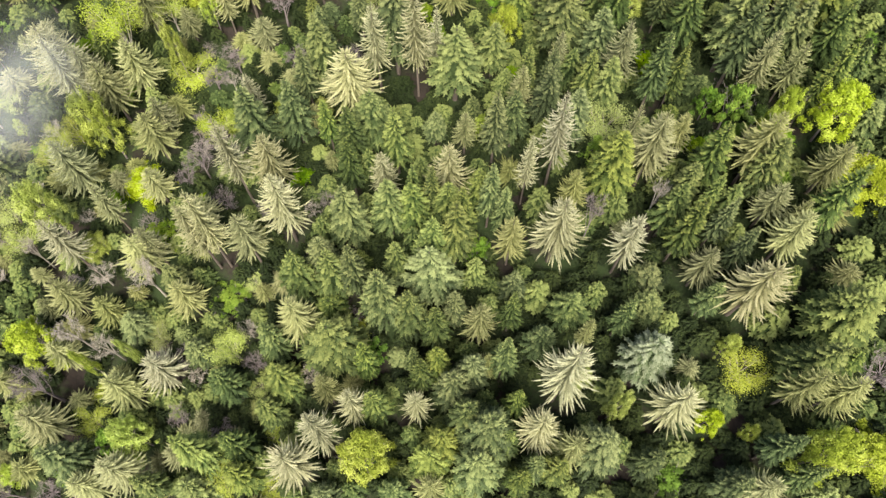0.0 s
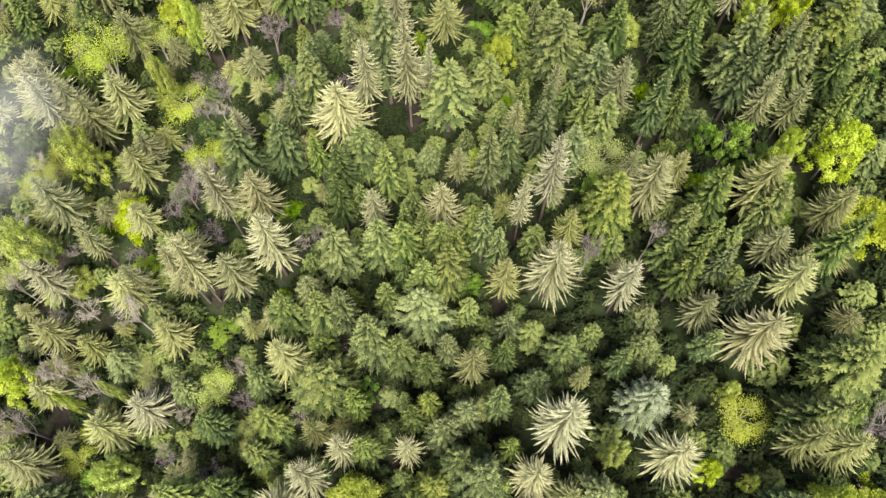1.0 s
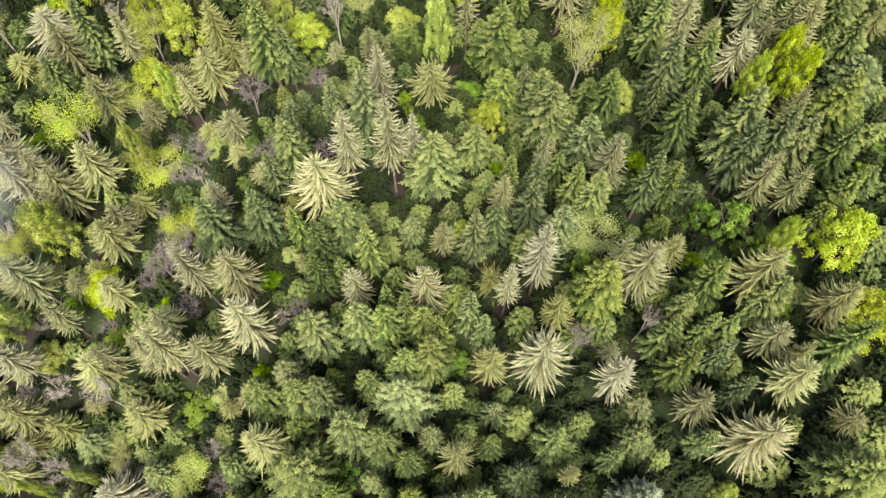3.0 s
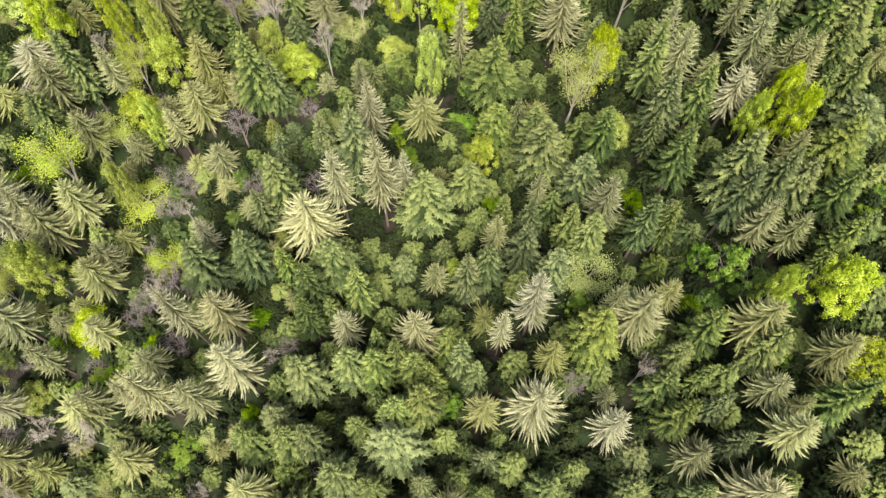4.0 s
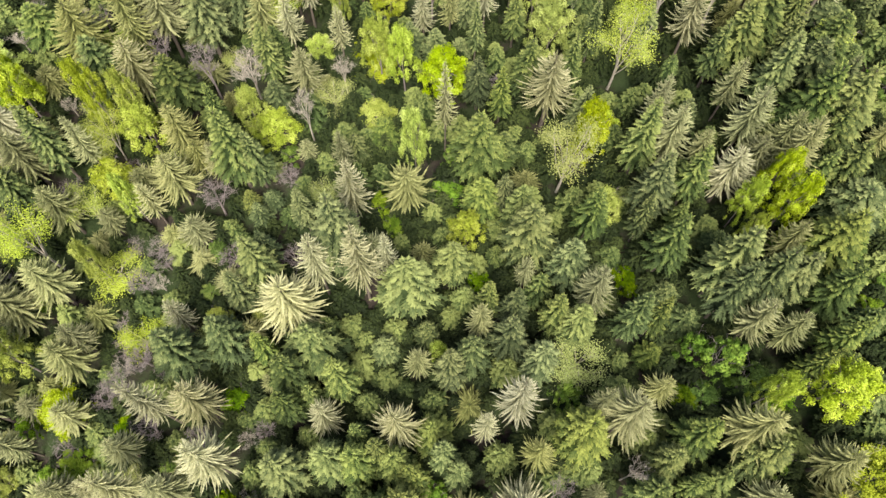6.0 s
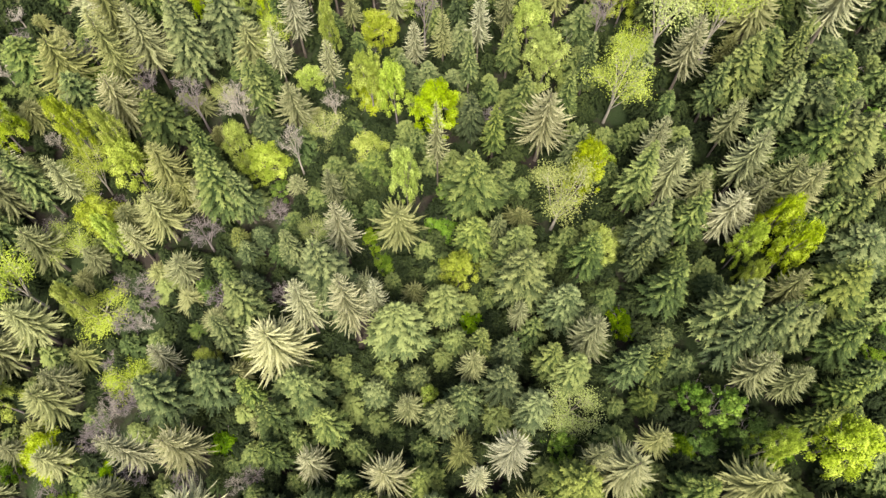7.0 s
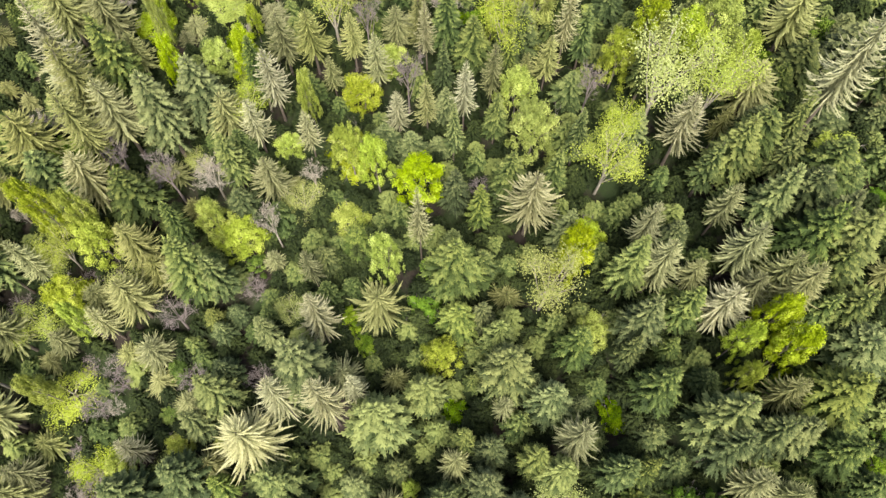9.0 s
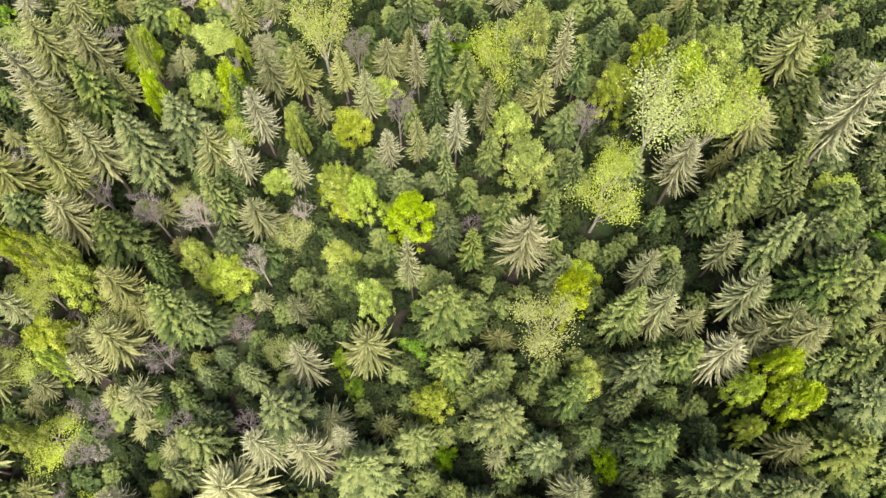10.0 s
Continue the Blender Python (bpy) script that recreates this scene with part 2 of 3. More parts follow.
def spruce_model(seed, mat, name, label, group, shaggy=1.0, blunt=0.74):
    """Tall spruce, 21 m high and 3.6 m in radius: long separate boughs that bow down and lift their ends, longest low down."""
    rng = random.Random(seed)
    height, radius, foot = 21.0, 3.6, 8.0
    lf = Leafage()

    def profile(h):
        return radius * (min(1.0, (1 - h) / 0.85) ** blunt * 0.98 + 0.02) * (0.75 + 0.25 * min(1, h / 0.2))

    shade_core(lf, rng, foot, height - 2.2, profile, 0.3)
    z, turn = foot, 0.0
    while z < height - 0.4:
        h = (z - foot) / (height - foot)
        r = profile(h)
        count = max(7, round(5.4 + r * (2.1 + 0.6 * shaggy)))
        turn += 2.1
        for i in range(count):
            ln = r * rng.uniform(0.66, 1.18)
            # colour pales up the tree: light painted on the top, with young growth
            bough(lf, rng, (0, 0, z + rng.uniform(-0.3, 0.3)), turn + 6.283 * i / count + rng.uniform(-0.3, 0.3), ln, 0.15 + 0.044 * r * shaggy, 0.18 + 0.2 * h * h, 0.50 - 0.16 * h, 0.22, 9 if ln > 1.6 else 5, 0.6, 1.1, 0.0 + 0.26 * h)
        z += 0.90 - 0.46 * h
    for i in range(4):
        bough(lf, rng, (0, 0, height - 0.95), 1.57 * i + 0.4, 0.4, 0.16, 2.2, 0.1, 0.1, 3, 0.2, 0.8, 0.1)
    return model(name, label, "tree", group, trunk_for(rng, height, 0.26), lf.mesh(name + "_crown", mat))


# ---------------------------------------------------------------- broadleaf trees
def limbs(rng, height, spread, foot, boughs, twigs, thick, sides=4):
    """A trunk with forking limbs; returns the trunk, each limb and the ends of the twigs."""
    verts, faces, ends = [], [], []
    stem, each = (verts, faces), []
    top = (rng.uniform(-0.3, 0.3), rng.uniform(-0.3, 0.3), foot)
    tube(verts, faces, (0, 0, -0.5), top, thick, thick * 0.75, 7)
    mid = (top[0] * 1.3, top[1] * 1.3, foot + (height - foot) * 0.45)
    tube(verts, faces, top, mid, thick * 0.75, thick * 0.45, 6)
    for i in range(boughs):
        verts, faces = [], []
        each.append((verts, faces))
        az_ = 6.283 * i / boughs + rng.uniform(-0.4, 0.4)
        h = rng.uniform(0.0, 1.0)
        start = tuple(top[k] + (mid[k] - top[k]) * h for k in range(3))
        reach = spread * rng.uniform(0.45, 0.85)
        elbow = (start[0] + math.cos(az_) * reach * 0.5, start[1] + math.sin(az_) * reach * 0.5, start[2] + (height - start[2]) * rng.uniform(0.3, 0.5))
        end = (start[0] + math.cos(az_) * reach, start[1] + math.sin(az_) * reach, foot + (height - foot) * rng.uniform(0.55, 0.95))
        tube(verts, faces, start, elbow, thick * 0.36, thick * 0.24, sides)
        tube(verts, faces, elbow, end, thick * 0.24, thick * 0.09, sides)
        for k in range(twigs):
            s = rng.uniform(0.1, 1.0)
            a = tuple(elbow[c] + (end[c] - elbow[c]) * s for c in range(3))
            d = Vector((rng.gauss(0, 1) + math.cos(az_) * 0.5, rng.gauss(0, 1) + math.sin(az_) * 0.5, rng.uniform(0.4, 1.5))).normalized()
            ln = spread * rng.uniform(0.22, 0.5)
            b = tuple(Vector(a) + d * ln)
            tube(verts, faces, a, b, thick * 0.10, thick * 0.03, 3)
            ends.append(b)
            for q in range(3):
                s2 = rng.uniform(0.3, 1.0)
                a2 = Vector(a) + d * ln * s2
                d2 = (d + Vector((rng.gauss(0, 0.6), rng.gauss(0, 0.6), rng.gauss(0.15, 0.4)))).normalized()
                b2 = tuple(a2 + d2 * ln * rng.uniform(0.35, 0.7))
                tube(verts, faces, a2, b2, thick * 0.055, thick * 0.02, 3)
                ends.append(b2)
    return stem, each, ends


def joined(stem, each):
    verts, faces = list(stem[0]), list(stem[1])
    for v, f in each:
        faces.extend(tuple(i + len(verts) for i in q) for q in f)
        verts.extend(v)
    return verts, faces


def leaf(leafage, rng, p, out, size, tone, along):
    """One spray of leaves, folded along its middle."""
    n = (Vector(out) + Vector((rng.gauss(0, 0.55), rng.gauss(0, 0.55), rng.gauss(0.3, 0.5)))).normalized()
    u = n.orthogonal().normalized()
    u = (Matrix.Rotation(rng.uniform(0, 6.283), 3, n) @ u)
    w = n.cross(u)
    p = Vector(p)
    a, b = size * rng.uniform(0.8, 1.5), size * rng.uniform(0.5, 0.8)
    leafage.face([tuple(p + u * a), tuple(p - u * a * 0.6 + w * b), tuple(p - u * a * 0.6 - w * b)], [(along, tone)] * 3)


def broadleaf_model(seed, name, label, group, mat, wood, height=16.0, spread=3.4, foot=3.2, lobes=66, leaves=9000, size=0.125, shade_shells=True, category="tree"):
    """Rounded tree: lobes of leaf sprays round forking limbs, over inner shells painted dark as shade."""
    rng = random.Random(seed)
    stem, each, ends = limbs(rng, height * 0.93, spread, foot, 6, 3, 0.20)
    verts, faces = joined(stem, each)
    lf = Leafage()
    centre = Vector((0, 0, foot + (height - foot) * 0.5))
    half = (height - foot) * 0.5
    spots = [(Vector((0, 0, height - half * 0.55)), half * 0.4, spread * 0.3)]
    for i in range(lobes):
        az_ = 2.4 * i + rng.uniform(-0.3, 0.3)
        v = -0.8 + 1.7 * (i + 0.5) / lobes
        rr = spread * 0.78 * math.sqrt(max(0.04, 1 - v * abs(v))) ** 1.2 * rng.uniform(0.55, 1.15)
        spots.append((centre + Vector((math.cos(az_) * rr, math.sin(az_) * rr, v * half * 0.85 + rng.uniform(-0.5, 0.5))), half * rng.uniform(0.09, 0.20), spread * rng.uniform(0.10, 0.25)))
    total = sum(s[2] ** 2 for s in spots)
    for c, hz, hr in spots:
        tone = rng.random()
        for i in range(round(leaves * hr * hr / total)):
            d = Vector((rng.gauss(0, 1), rng.gauss(0, 1), rng.gauss(0.25, 1))).normalized()
            q = rng.uniform(0.5, 1.25) + 0.4 * noise.noise((c + d * hr) * 1.6)
            p = c + Vector((d.x * hr * q, d.y * hr * q, d.z * hz * q))
            leaf(lf, rng, p, d, size, tone * 0.75 + rng.random() * 0.15, 0.3 + 0.25 * tone + 0.25 * rng.random())
        # shell in each lobe, coloured dark so gaps between leaves look shaded
        if shade_shells:
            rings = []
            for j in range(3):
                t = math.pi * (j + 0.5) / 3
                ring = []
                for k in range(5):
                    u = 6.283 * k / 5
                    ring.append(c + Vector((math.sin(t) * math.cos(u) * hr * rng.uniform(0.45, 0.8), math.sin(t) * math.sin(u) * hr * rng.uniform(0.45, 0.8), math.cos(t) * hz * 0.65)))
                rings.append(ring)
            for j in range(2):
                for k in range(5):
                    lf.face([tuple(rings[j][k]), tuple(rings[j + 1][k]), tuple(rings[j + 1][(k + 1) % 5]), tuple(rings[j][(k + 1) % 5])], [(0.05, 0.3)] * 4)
    return model(name, label, category, group, tube_mesh("limbs", verts, faces, wood), lf.mesh(name + "_crown", mat))


def sparse_model(seed):
    rng = random.Random(seed)
    height, spread = 16.0, 3.2
    stem, each, ends = limbs(rng, height, spread, 3.0, 8, 5, 0.20)
    lf = Leafage()
    for e in ends:
        tone = rng.random()
        for i in range(22):
            p = (e[0] + rng.gauss(0, 0.5), e[1] + rng.gauss(0, 0.5), e[2] + rng.gauss(0, 0.4))
            leaf(lf, rng, p, (0, 0, 1), 0.085, tone, 0.3 + 0.6 * rng.random())
    return model("sparse_leaf_tree", "broadleaf tree with sparse pale yellow-green spring leaves", "tree", "pale broadleaf trees", tube_mesh("trunk", *stem, PALE_BARK), lf.mesh("sparse_crown", PALE_LEAVES), "crown", [tube_mesh("limb", v, f, PALE_BARK) for v, f in each])


def bare_model(seed, mat):
    rng = random.Random(seed)
    height, spread = 16.0, 3.2
    stem, each, ends = limbs(rng, height, spread, 4.5, 9, 7, 0.27)
    twig_v, twig_f = [], []
    for e in ends:
        for i in range(2):
            d = Vector((rng.gauss(0, 0.8), rng.gauss(0, 0.8), rng.uniform(0.4, 1.8))).normalized()
            tube(twig_v, twig_f, e, tuple(Vector(e) + d * rng.uniform(0.5, 1.1)), 0.032, 0.012, 3)
    return model("bare_tree", "leafless grey-brown tree with fine twigs", "tree", "bare trees", tube_mesh("trunk", *stem, mat), tube_mesh("twig_spray", twig_v, twig_f, mat), "twig_spray", [tube_mesh("limb", v, f, mat) for v, f in each])


FIRS = [fir_model(10 + i, (0.60, 0.70, 0.85, 0.65, 0.78, 0.95)[i]) for i in range(6)]
SPRUCES = [spruce_model(30 + i, SPRUCE_NEEDLES, "spruce_tree", "tall pale beige-green spruce with long bowed boughs", "pale spruces") for i in range(5)]
OLIVES = [spruce_model(40 + i, OLIVE_NEEDLES, "olive_spruce_tree", "olive-green spruce tree with drooping boughs", "olive spruces", 1.5, 0.70) for i in range(4)]
SILVERS = [fir_model(50, 0.6, "silver_fir_tree", "green conifer with silvery white topmost boughs", "silver conifer", SILVER_NEEDLES)]
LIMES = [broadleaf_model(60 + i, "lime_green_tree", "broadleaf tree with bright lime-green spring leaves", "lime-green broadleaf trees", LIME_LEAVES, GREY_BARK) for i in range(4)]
PALES = [sparse_model(70 + i) for i in range(3)]
BARES = [bare_model(80 + i, (GREY_BARK, PALE_BARK, GREY_BARK)[i]) for i in range(3)]
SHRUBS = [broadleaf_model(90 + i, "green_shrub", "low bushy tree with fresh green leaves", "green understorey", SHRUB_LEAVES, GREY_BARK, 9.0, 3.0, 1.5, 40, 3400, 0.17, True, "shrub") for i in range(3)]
SIZES = {}
for kind, high, wide in ((FIRS, 18.0, 2.35), (SPRUCES, 21.0, 3.3), (OLIVES, 21.0, 3.05), (SILVERS, 18.0, 3.0), (LIMES, 16.0, 3.25), (PALES, 16.0, 3.0), (BARES, 16.0, 3.2), (SHRUBS, 9.0, 2.7)):
    for ob in kind:
        SIZES[ob.name] = (high, wide)

# ---------------------------------------------------------------- the wood
rng_place = random.Random(7)
USED = set()
CELLS = {}


def settle(x, y, radius, height):
    """Notes a tree in the cell of ground that it stands on."""
    CELLS.setdefault((math.floor(x / 7), math.floor(y / 7)), []).append((x, y, radius, height))


def near(x, y):
    """The trees that stand in the cells round a place."""
    i, j = math.floor(x / 7), math.floor(y / 7)
    return [q for u in (i - 1, i, i + 1) for v in (j - 1, j, j + 1) for q in CELLS.get((u, v), ())]


def plant(kind, x, y, height, radius):
    """Sets a tree of that kind on the slope: the first of each shape is the shape itself, the rest are copies."""
    shape = kind[rng_place.randrange(len(kind))]
    high, wide = SIZES[shape.name]
    k = radius / wide
    lean = rng_place.uniform(-0.5, 0.5), rng_place.uniform(-0.5, 0.5)
    m = pose(x, y, ground(x, y) - 0.3, lean[0], lean[1], rng_place.uniform(0, 360)) @ Matrix.Diagonal((k * rng_place.uniform(0.93, 1.07), k * rng_place.uniform(0.93, 1.07), (height + 0.3) / high, 1))
    settle(x, y, radius, height)
    if shape.name in USED:
        return copy_thing(shape, m)
    USED.add(shape.name)
    shape.matrix_basis = m
    return shape


def fir(x, y, height, radius):
    return plant(FIRS, x, y, height, radius)


def spruce(x, y, height, radius):
    return plant(SPRUCES, x, y, height, radius)


def olive_spruce(x, y, height, radius):
    return plant(OLIVES, x, y, height, radius)


def silver_fir(x, y, height, radius):
    return plant(SILVERS, x, y, height, radius)


def lime_tree(x, y, height, radius):
    return plant(LIMES, x, y, height, radius)


def pale_tree(x, y, height, radius):
    return plant(PALES, x, y, height, radius)


def bare_tree(x, y, height, radius):
    return plant(BARES, x, y, height, radius)


def shrub(x, y, height, radius):
    return plant(SHRUBS, x, y, height, radius)


# trees 0 to 20 m ahead
fir(-57.9, 14.6, 19.9, 3.4)
fir(-44.9, 10.9, 16.9, 2.4)
fir(-37.2, 10.1, 16.9, 2.8)
fir(-36.0, 14.8, 27.2, 3.1)
fir(-30.3, 16.0, 20.9, 2.5)
fir(-29.7, 11.7, 16.9, 2.4)
fir(-17.3, 9.0, 16.9, 2.3)
fir(-7.1, 9.4, 16.9, 2.3)
fir(-1.8, 13.3, 16.9, 2.2)
fir(-0.3, 15.5, 16.8, 2.4)
fir(3.4, 18.6, 18.6, 2.4)
fir(4.8, 12.1, 16.9, 2.4)
fir(6.1, 16.2, 20.8, 2.6)
fir(8.7, 15.4, 16.9, 2.0)
fir(10.3, 10.3, 16.9, 1.9)
fir(12.3, 11.9, 18.5, 2.3)
fir(15.1, 11.6, 16.9, 2.1)
fir(20.3, 13.9, 16.9, 2.4)
fir(26.3, 12.0, 16.9, 2.7)
fir(36.2, 8.7, 12.0, 3.3)
fir(40.4, 12.6, 16.9, 1.8)
fir(41.9, 9.2, 16.9, 2.1)
lime_tree(-48.0, 18.0, 16.3, 2.9)
lime_tree(-11.0, 14.3, 17.3, 4.6)
lime_tree(23.1, 19.0, 16.3, 1.5)
lime_tree(34.3, 16.9, 8.4, 2.0)
lime_tree(39.0, 15.2, 7, 2.3)
lime_tree(44.0, 11.4, 17.3, 3.2)
lime_tree(51.0, 11.6, 7, 3.6)
olive_spruce(-61.7, 19.9, 18.0, 3.3)
olive_spruce(-54.7, 10.9, 18.0, 2.8)
olive_spruce(-49.0, 13.0, 18.5, 3.4)
olive_spruce(-1.8, 9.5, 18.0, 2.0)
olive_spruce(17.2, 14.0, 18.5, 2.1)
olive_spruce(38.1, 8.0, 13.9, 2.4)
olive_spruce(42.7, 19.0, 18.0, 2.2)
olive_spruce(46.6, 18.3, 18.0, 2.1)
shrub(-53.4, 18.1, 8.6, 2.2)
spruce(-22.3, 13.3, 18.5, 3.9)
spruce(-17.4, 16.9, 26.6, 2.7)
spruce(12.7, 16.4, 21.8, 2.8)
spruce(29.7, 18.4, 16.3, 3.4)

# trees 20 to 40 m ahead
bare_tree(-63.2, 25.0, 16.0, 2.8)
bare_tree(-58.1, 33.0, 14.7, 2.5)
bare_tree(-53.0, 31.3, 13.0, 3.0)
bare_tree(52.6, 21.1, 7, 2.8)
fir(-39.1, 31.2, 10.3, 2.0)
fir(-33.0, 25.2, 18.4, 3.2)
fir(-26.3, 21.3, 16.9, 2.4)
fir(-25.9, 31.5, 18.2, 2.6)
fir(-24.4, 25.6, 17.3, 3.2)
fir(-16.3, 30.3, 16.5, 3.4)
fir(-11.3, 27.2, 16.9, 1.8)
fir(-9.8, 21.1, 18.7, 2.9)
fir(-9.0, 35.5, 20.2, 3.1)
fir(-4.8, 34.1, 16.9, 2.0)
fir(-4.2, 27.2, 16.9, 1.7)
fir(-3.2, 25.1, 15.6, 1.7)
fir(-1.9, 39.7, 16.9, 3.0)
fir(-1.0, 31.1, 21.5, 2.8)
fir(-0.7, 26.8, 16.9, 1.7)
fir(1.6, 23.0, 18.0, 2.2)
fir(1.8, 34.7, 15.9, 2.3)
fir(4.2, 25.2, 16.9, 2.1)
fir(8.6, 26.2, 16.9, 1.9)
fir(9.8, 33.1, 17.8, 2.2)
fir(10.3, 20.6, 16.7, 2.2)
fir(10.3, 37.7, 13.1, 2.4)
fir(18.1, 33.8, 11.8, 2.9)
fir(24.6, 30.9, 16.9, 2.2)
fir(28.6, 33.3, 8, 2.2)
fir(35.6, 32.6, 12.6, 2.4)
fir(39.0, 37.8, 16.9, 2.1)
fir(43.9, 33.3, 12.4, 2.5)
fir(44.2, 21.6, 16.9, 2.3)
fir(48.3, 27.2, 16.9, 3.4)
fir(49.3, 22.5, 8, 1.8)
lime_tree(-63.8, 31.5, 16.3, 3.4)
lime_tree(-55.7, 28.7, 16.3, 1.9)
lime_tree(-48.5, 30.2, 16.3, 1.9)
lime_tree(38.0, 26.7, 7, 3.2)
olive_spruce(-60.4, 30.7, 14.2, 3.6)
olive_spruce(-59.4, 39.0, 21.5, 3.6)
olive_spruce(-53.6, 37.4, 17.5, 3.0)
olive_spruce(-49.8, 25.0, 18.0, 2.9)
olive_spruce(-40.6, 38.6, 16.0, 2.7)
olive_spruce(-21.9, 33.9, 21.8, 2.8)
olive_spruce(-17.3, 23.7, 20.6, 2.8)
olive_spruce(5.3, 31.8, 19.0, 2.1)
olive_spruce(6.4, 26.4, 17.0, 2.1)
olive_spruce(19.6, 29.0, 18.2, 1.6)
olive_spruce(35.0, 36.8, 19.6, 3.2)
olive_spruce(44.6, 38.7, 18.0, 2.3)
olive_spruce(52.1, 34.4, 8, 2.6)
pale_tree(39.0, 23.0, 7, 3.1)
shrub(-11.6, 30.1, 6.8, 2.6)
silver_fir(27.1, 25.2, 15.6, 4.4)
spruce(-43.6, 27.7, 20.1, 3.2)
spruce(-13.0, 20.9, 23.2, 2.2)
spruce(-3.7, 20.8, 16.1, 2.1)
spruce(16.0, 22.0, 22.1, 4.4)
spruce(39.6, 31.9, 20.6, 3.5)

# trees 40 to 60 m ahead
bare_tree(-55.7, 43.3, 7, 3.1)
bare_tree(-46.8, 41.6, 15.0, 3.4)
bare_tree(21.3, 45.5, 15.0, 1.7)
bare_tree(30.1, 47.6, 15.0, 2.0)
fir(-22.1, 40.8, 16.9, 2.2)
fir(-18.5, 43.5, 16.9, 2.3)
fir(-16.8, 40.6, 16.9, 2.1)
fir(-14.6, 48.9, 21.8, 3.5)
fir(-14.5, 57.3, 19.7, 2.5)
fir(-13.7, 40.6, 16.9, 2.2)
fir(-8.3, 50.1, 19.8, 2.3)
fir(-6.8, 41.9, 17.7, 2.8)
fir(-4.6, 53.7, 17.1, 2.1)
fir(-4.5, 50.1, 17.9, 2.4)
fir(-1.6, 51.1, 16.9, 1.6)
fir(-1.5, 43.6, 17.8, 2.1)
fir(0.8, 49.4, 18.2, 2.1)
fir(1.9, 44.5, 18.9, 2.4)
fir(2.8, 47.8, 16.9, 1.6)
fir(7.0, 50.3, 16.9, 1.8)
fir(9.0, 48.1, 17.8, 2.3)
fir(24.3, 52.0, 20.8, 2.8)
fir(31.7, 45.1, 13.8, 2.3)
fir(32.6, 41.1, 17.0, 1.9)
fir(34.1, 48.9, 14.5, 2.0)
fir(36.3, 45.8, 16.9, 1.9)
fir(36.9, 51.3, 16.0, 2.3)
fir(37.5, 42.5, 16.9, 2.1)
fir(43.6, 48.9, 16.9, 2.2)
fir(49.2, 41.8, 16.9, 2.0)
fir(50.4, 58.7, 16.9, 2.2)
fir(57.8, 56.0, 8, 3.0)
lime_tree(-63.3, 51.5, 17.3, 3.8)
lime_tree(-57.6, 48.2, 14.2, 2.4)
lime_tree(-49.6, 58.8, 13.1, 3.5)
lime_tree(45.9, 56.1, 16.3, 2.0)
lime_tree(53.1, 56.2, 13.3, 3.5)
lime_tree(56.3, 46.4, 7, 4.2)
olive_spruce(-58.3, 57.5, 21.1, 2.9)
olive_spruce(-53.3, 52.5, 19.3, 2.9)
olive_spruce(-48.1, 45.4, 15.4, 3.2)
olive_spruce(-47.0, 57.0, 13.5, 2.4)
olive_spruce(-46.5, 46.6, 17.2, 3.2)
olive_spruce(-38.8, 52.4, 19.4, 3.3)
olive_spruce(-30.4, 46.5, 21.7, 2.6)
olive_spruce(9.9, 43.5, 20.1, 2.1)
olive_spruce(18.9, 50.3, 22.1, 2.6)
olive_spruce(26.1, 55.4, 24.5, 2.3)
olive_spruce(29.5, 53.8, 23.8, 2.9)
olive_spruce(34.3, 57.7, 18.8, 2.5)
olive_spruce(42.7, 51.5, 21.5, 2.7)
olive_spruce(43.9, 44.2, 19.4, 3.0)
olive_spruce(46.5, 42.0, 18.0, 1.8)
olive_spruce(51.0, 47.9, 15.9, 2.3)
shrub(-46.9, 51.1, 4.6, 2.7)
shrub(-35.1, 40.3, 4, 3.5)
shrub(-23.4, 59.9, 4, 2.6)
shrub(23.5, 58.1, 8.5, 2.6)
shrub(38.3, 57.4, 8.5, 2.1)
shrub(40.8, 57.5, 8.5, 2.1)
shrub(45.2, 58.7, 8.5, 2.6)
spruce(-58.7, 45.6, 20.8, 2.9)
spruce(-37.5, 46.1, 19.1, 3.3)
spruce(-35.8, 46.4, 21.2, 3.4)
spruce(-32.4, 57.1, 20.5, 2.9)
spruce(-27.2, 58.0, 21.9, 3.1)
spruce(-24.6, 50.1, 23.0, 4.1)
spruce(-9.3, 56.0, 20.4, 2.4)
spruce(1.1, 54.0, 20.5, 3.5)
spruce(12.4, 53.3, 26.7, 2.6)
spruce(16.2, 43.4, 26.6, 3.9)
spruce(16.4, 55.9, 25.6, 3.1)
spruce(25.2, 40.3, 25.9, 3.8)

# trees 60 to 80 m ahead
bare_tree(-37.6, 65.5, 15.0, 2.7)
fir(-30.2, 64.6, 17.6, 3.2)
fir(-23.9, 67.0, 16.4, 2.3)
fir(-22.6, 73.8, 16.9, 2.2)
fir(-20.0, 77.6, 16.9, 2.0)
fir(-18.8, 65.9, 15.4, 2.2)
fir(-14.5, 61.7, 17.3, 1.9)
fir(-11.3, 65.9, 14.1, 2.9)
fir(-7.8, 79.7, 23.2, 3.0)
fir(-7.4, 60.9, 20.5, 3.1)
fir(-1.2, 66.3, 8.7, 2.2)
fir(2.1, 73.6, 16.9, 2.9)
fir(8.0, 61.3, 17.2, 2.0)
fir(8.2, 77.5, 14.4, 3.0)
fir(11.0, 63.8, 16.7, 2.6)
fir(13.0, 70.8, 16.9, 2.2)
fir(16.0, 65.2, 16.5, 1.8)
fir(16.6, 69.7, 16.9, 2.2)
fir(18.9, 79.1, 20.4, 2.9)
fir(19.8, 62.1, 16.9, 2.1)
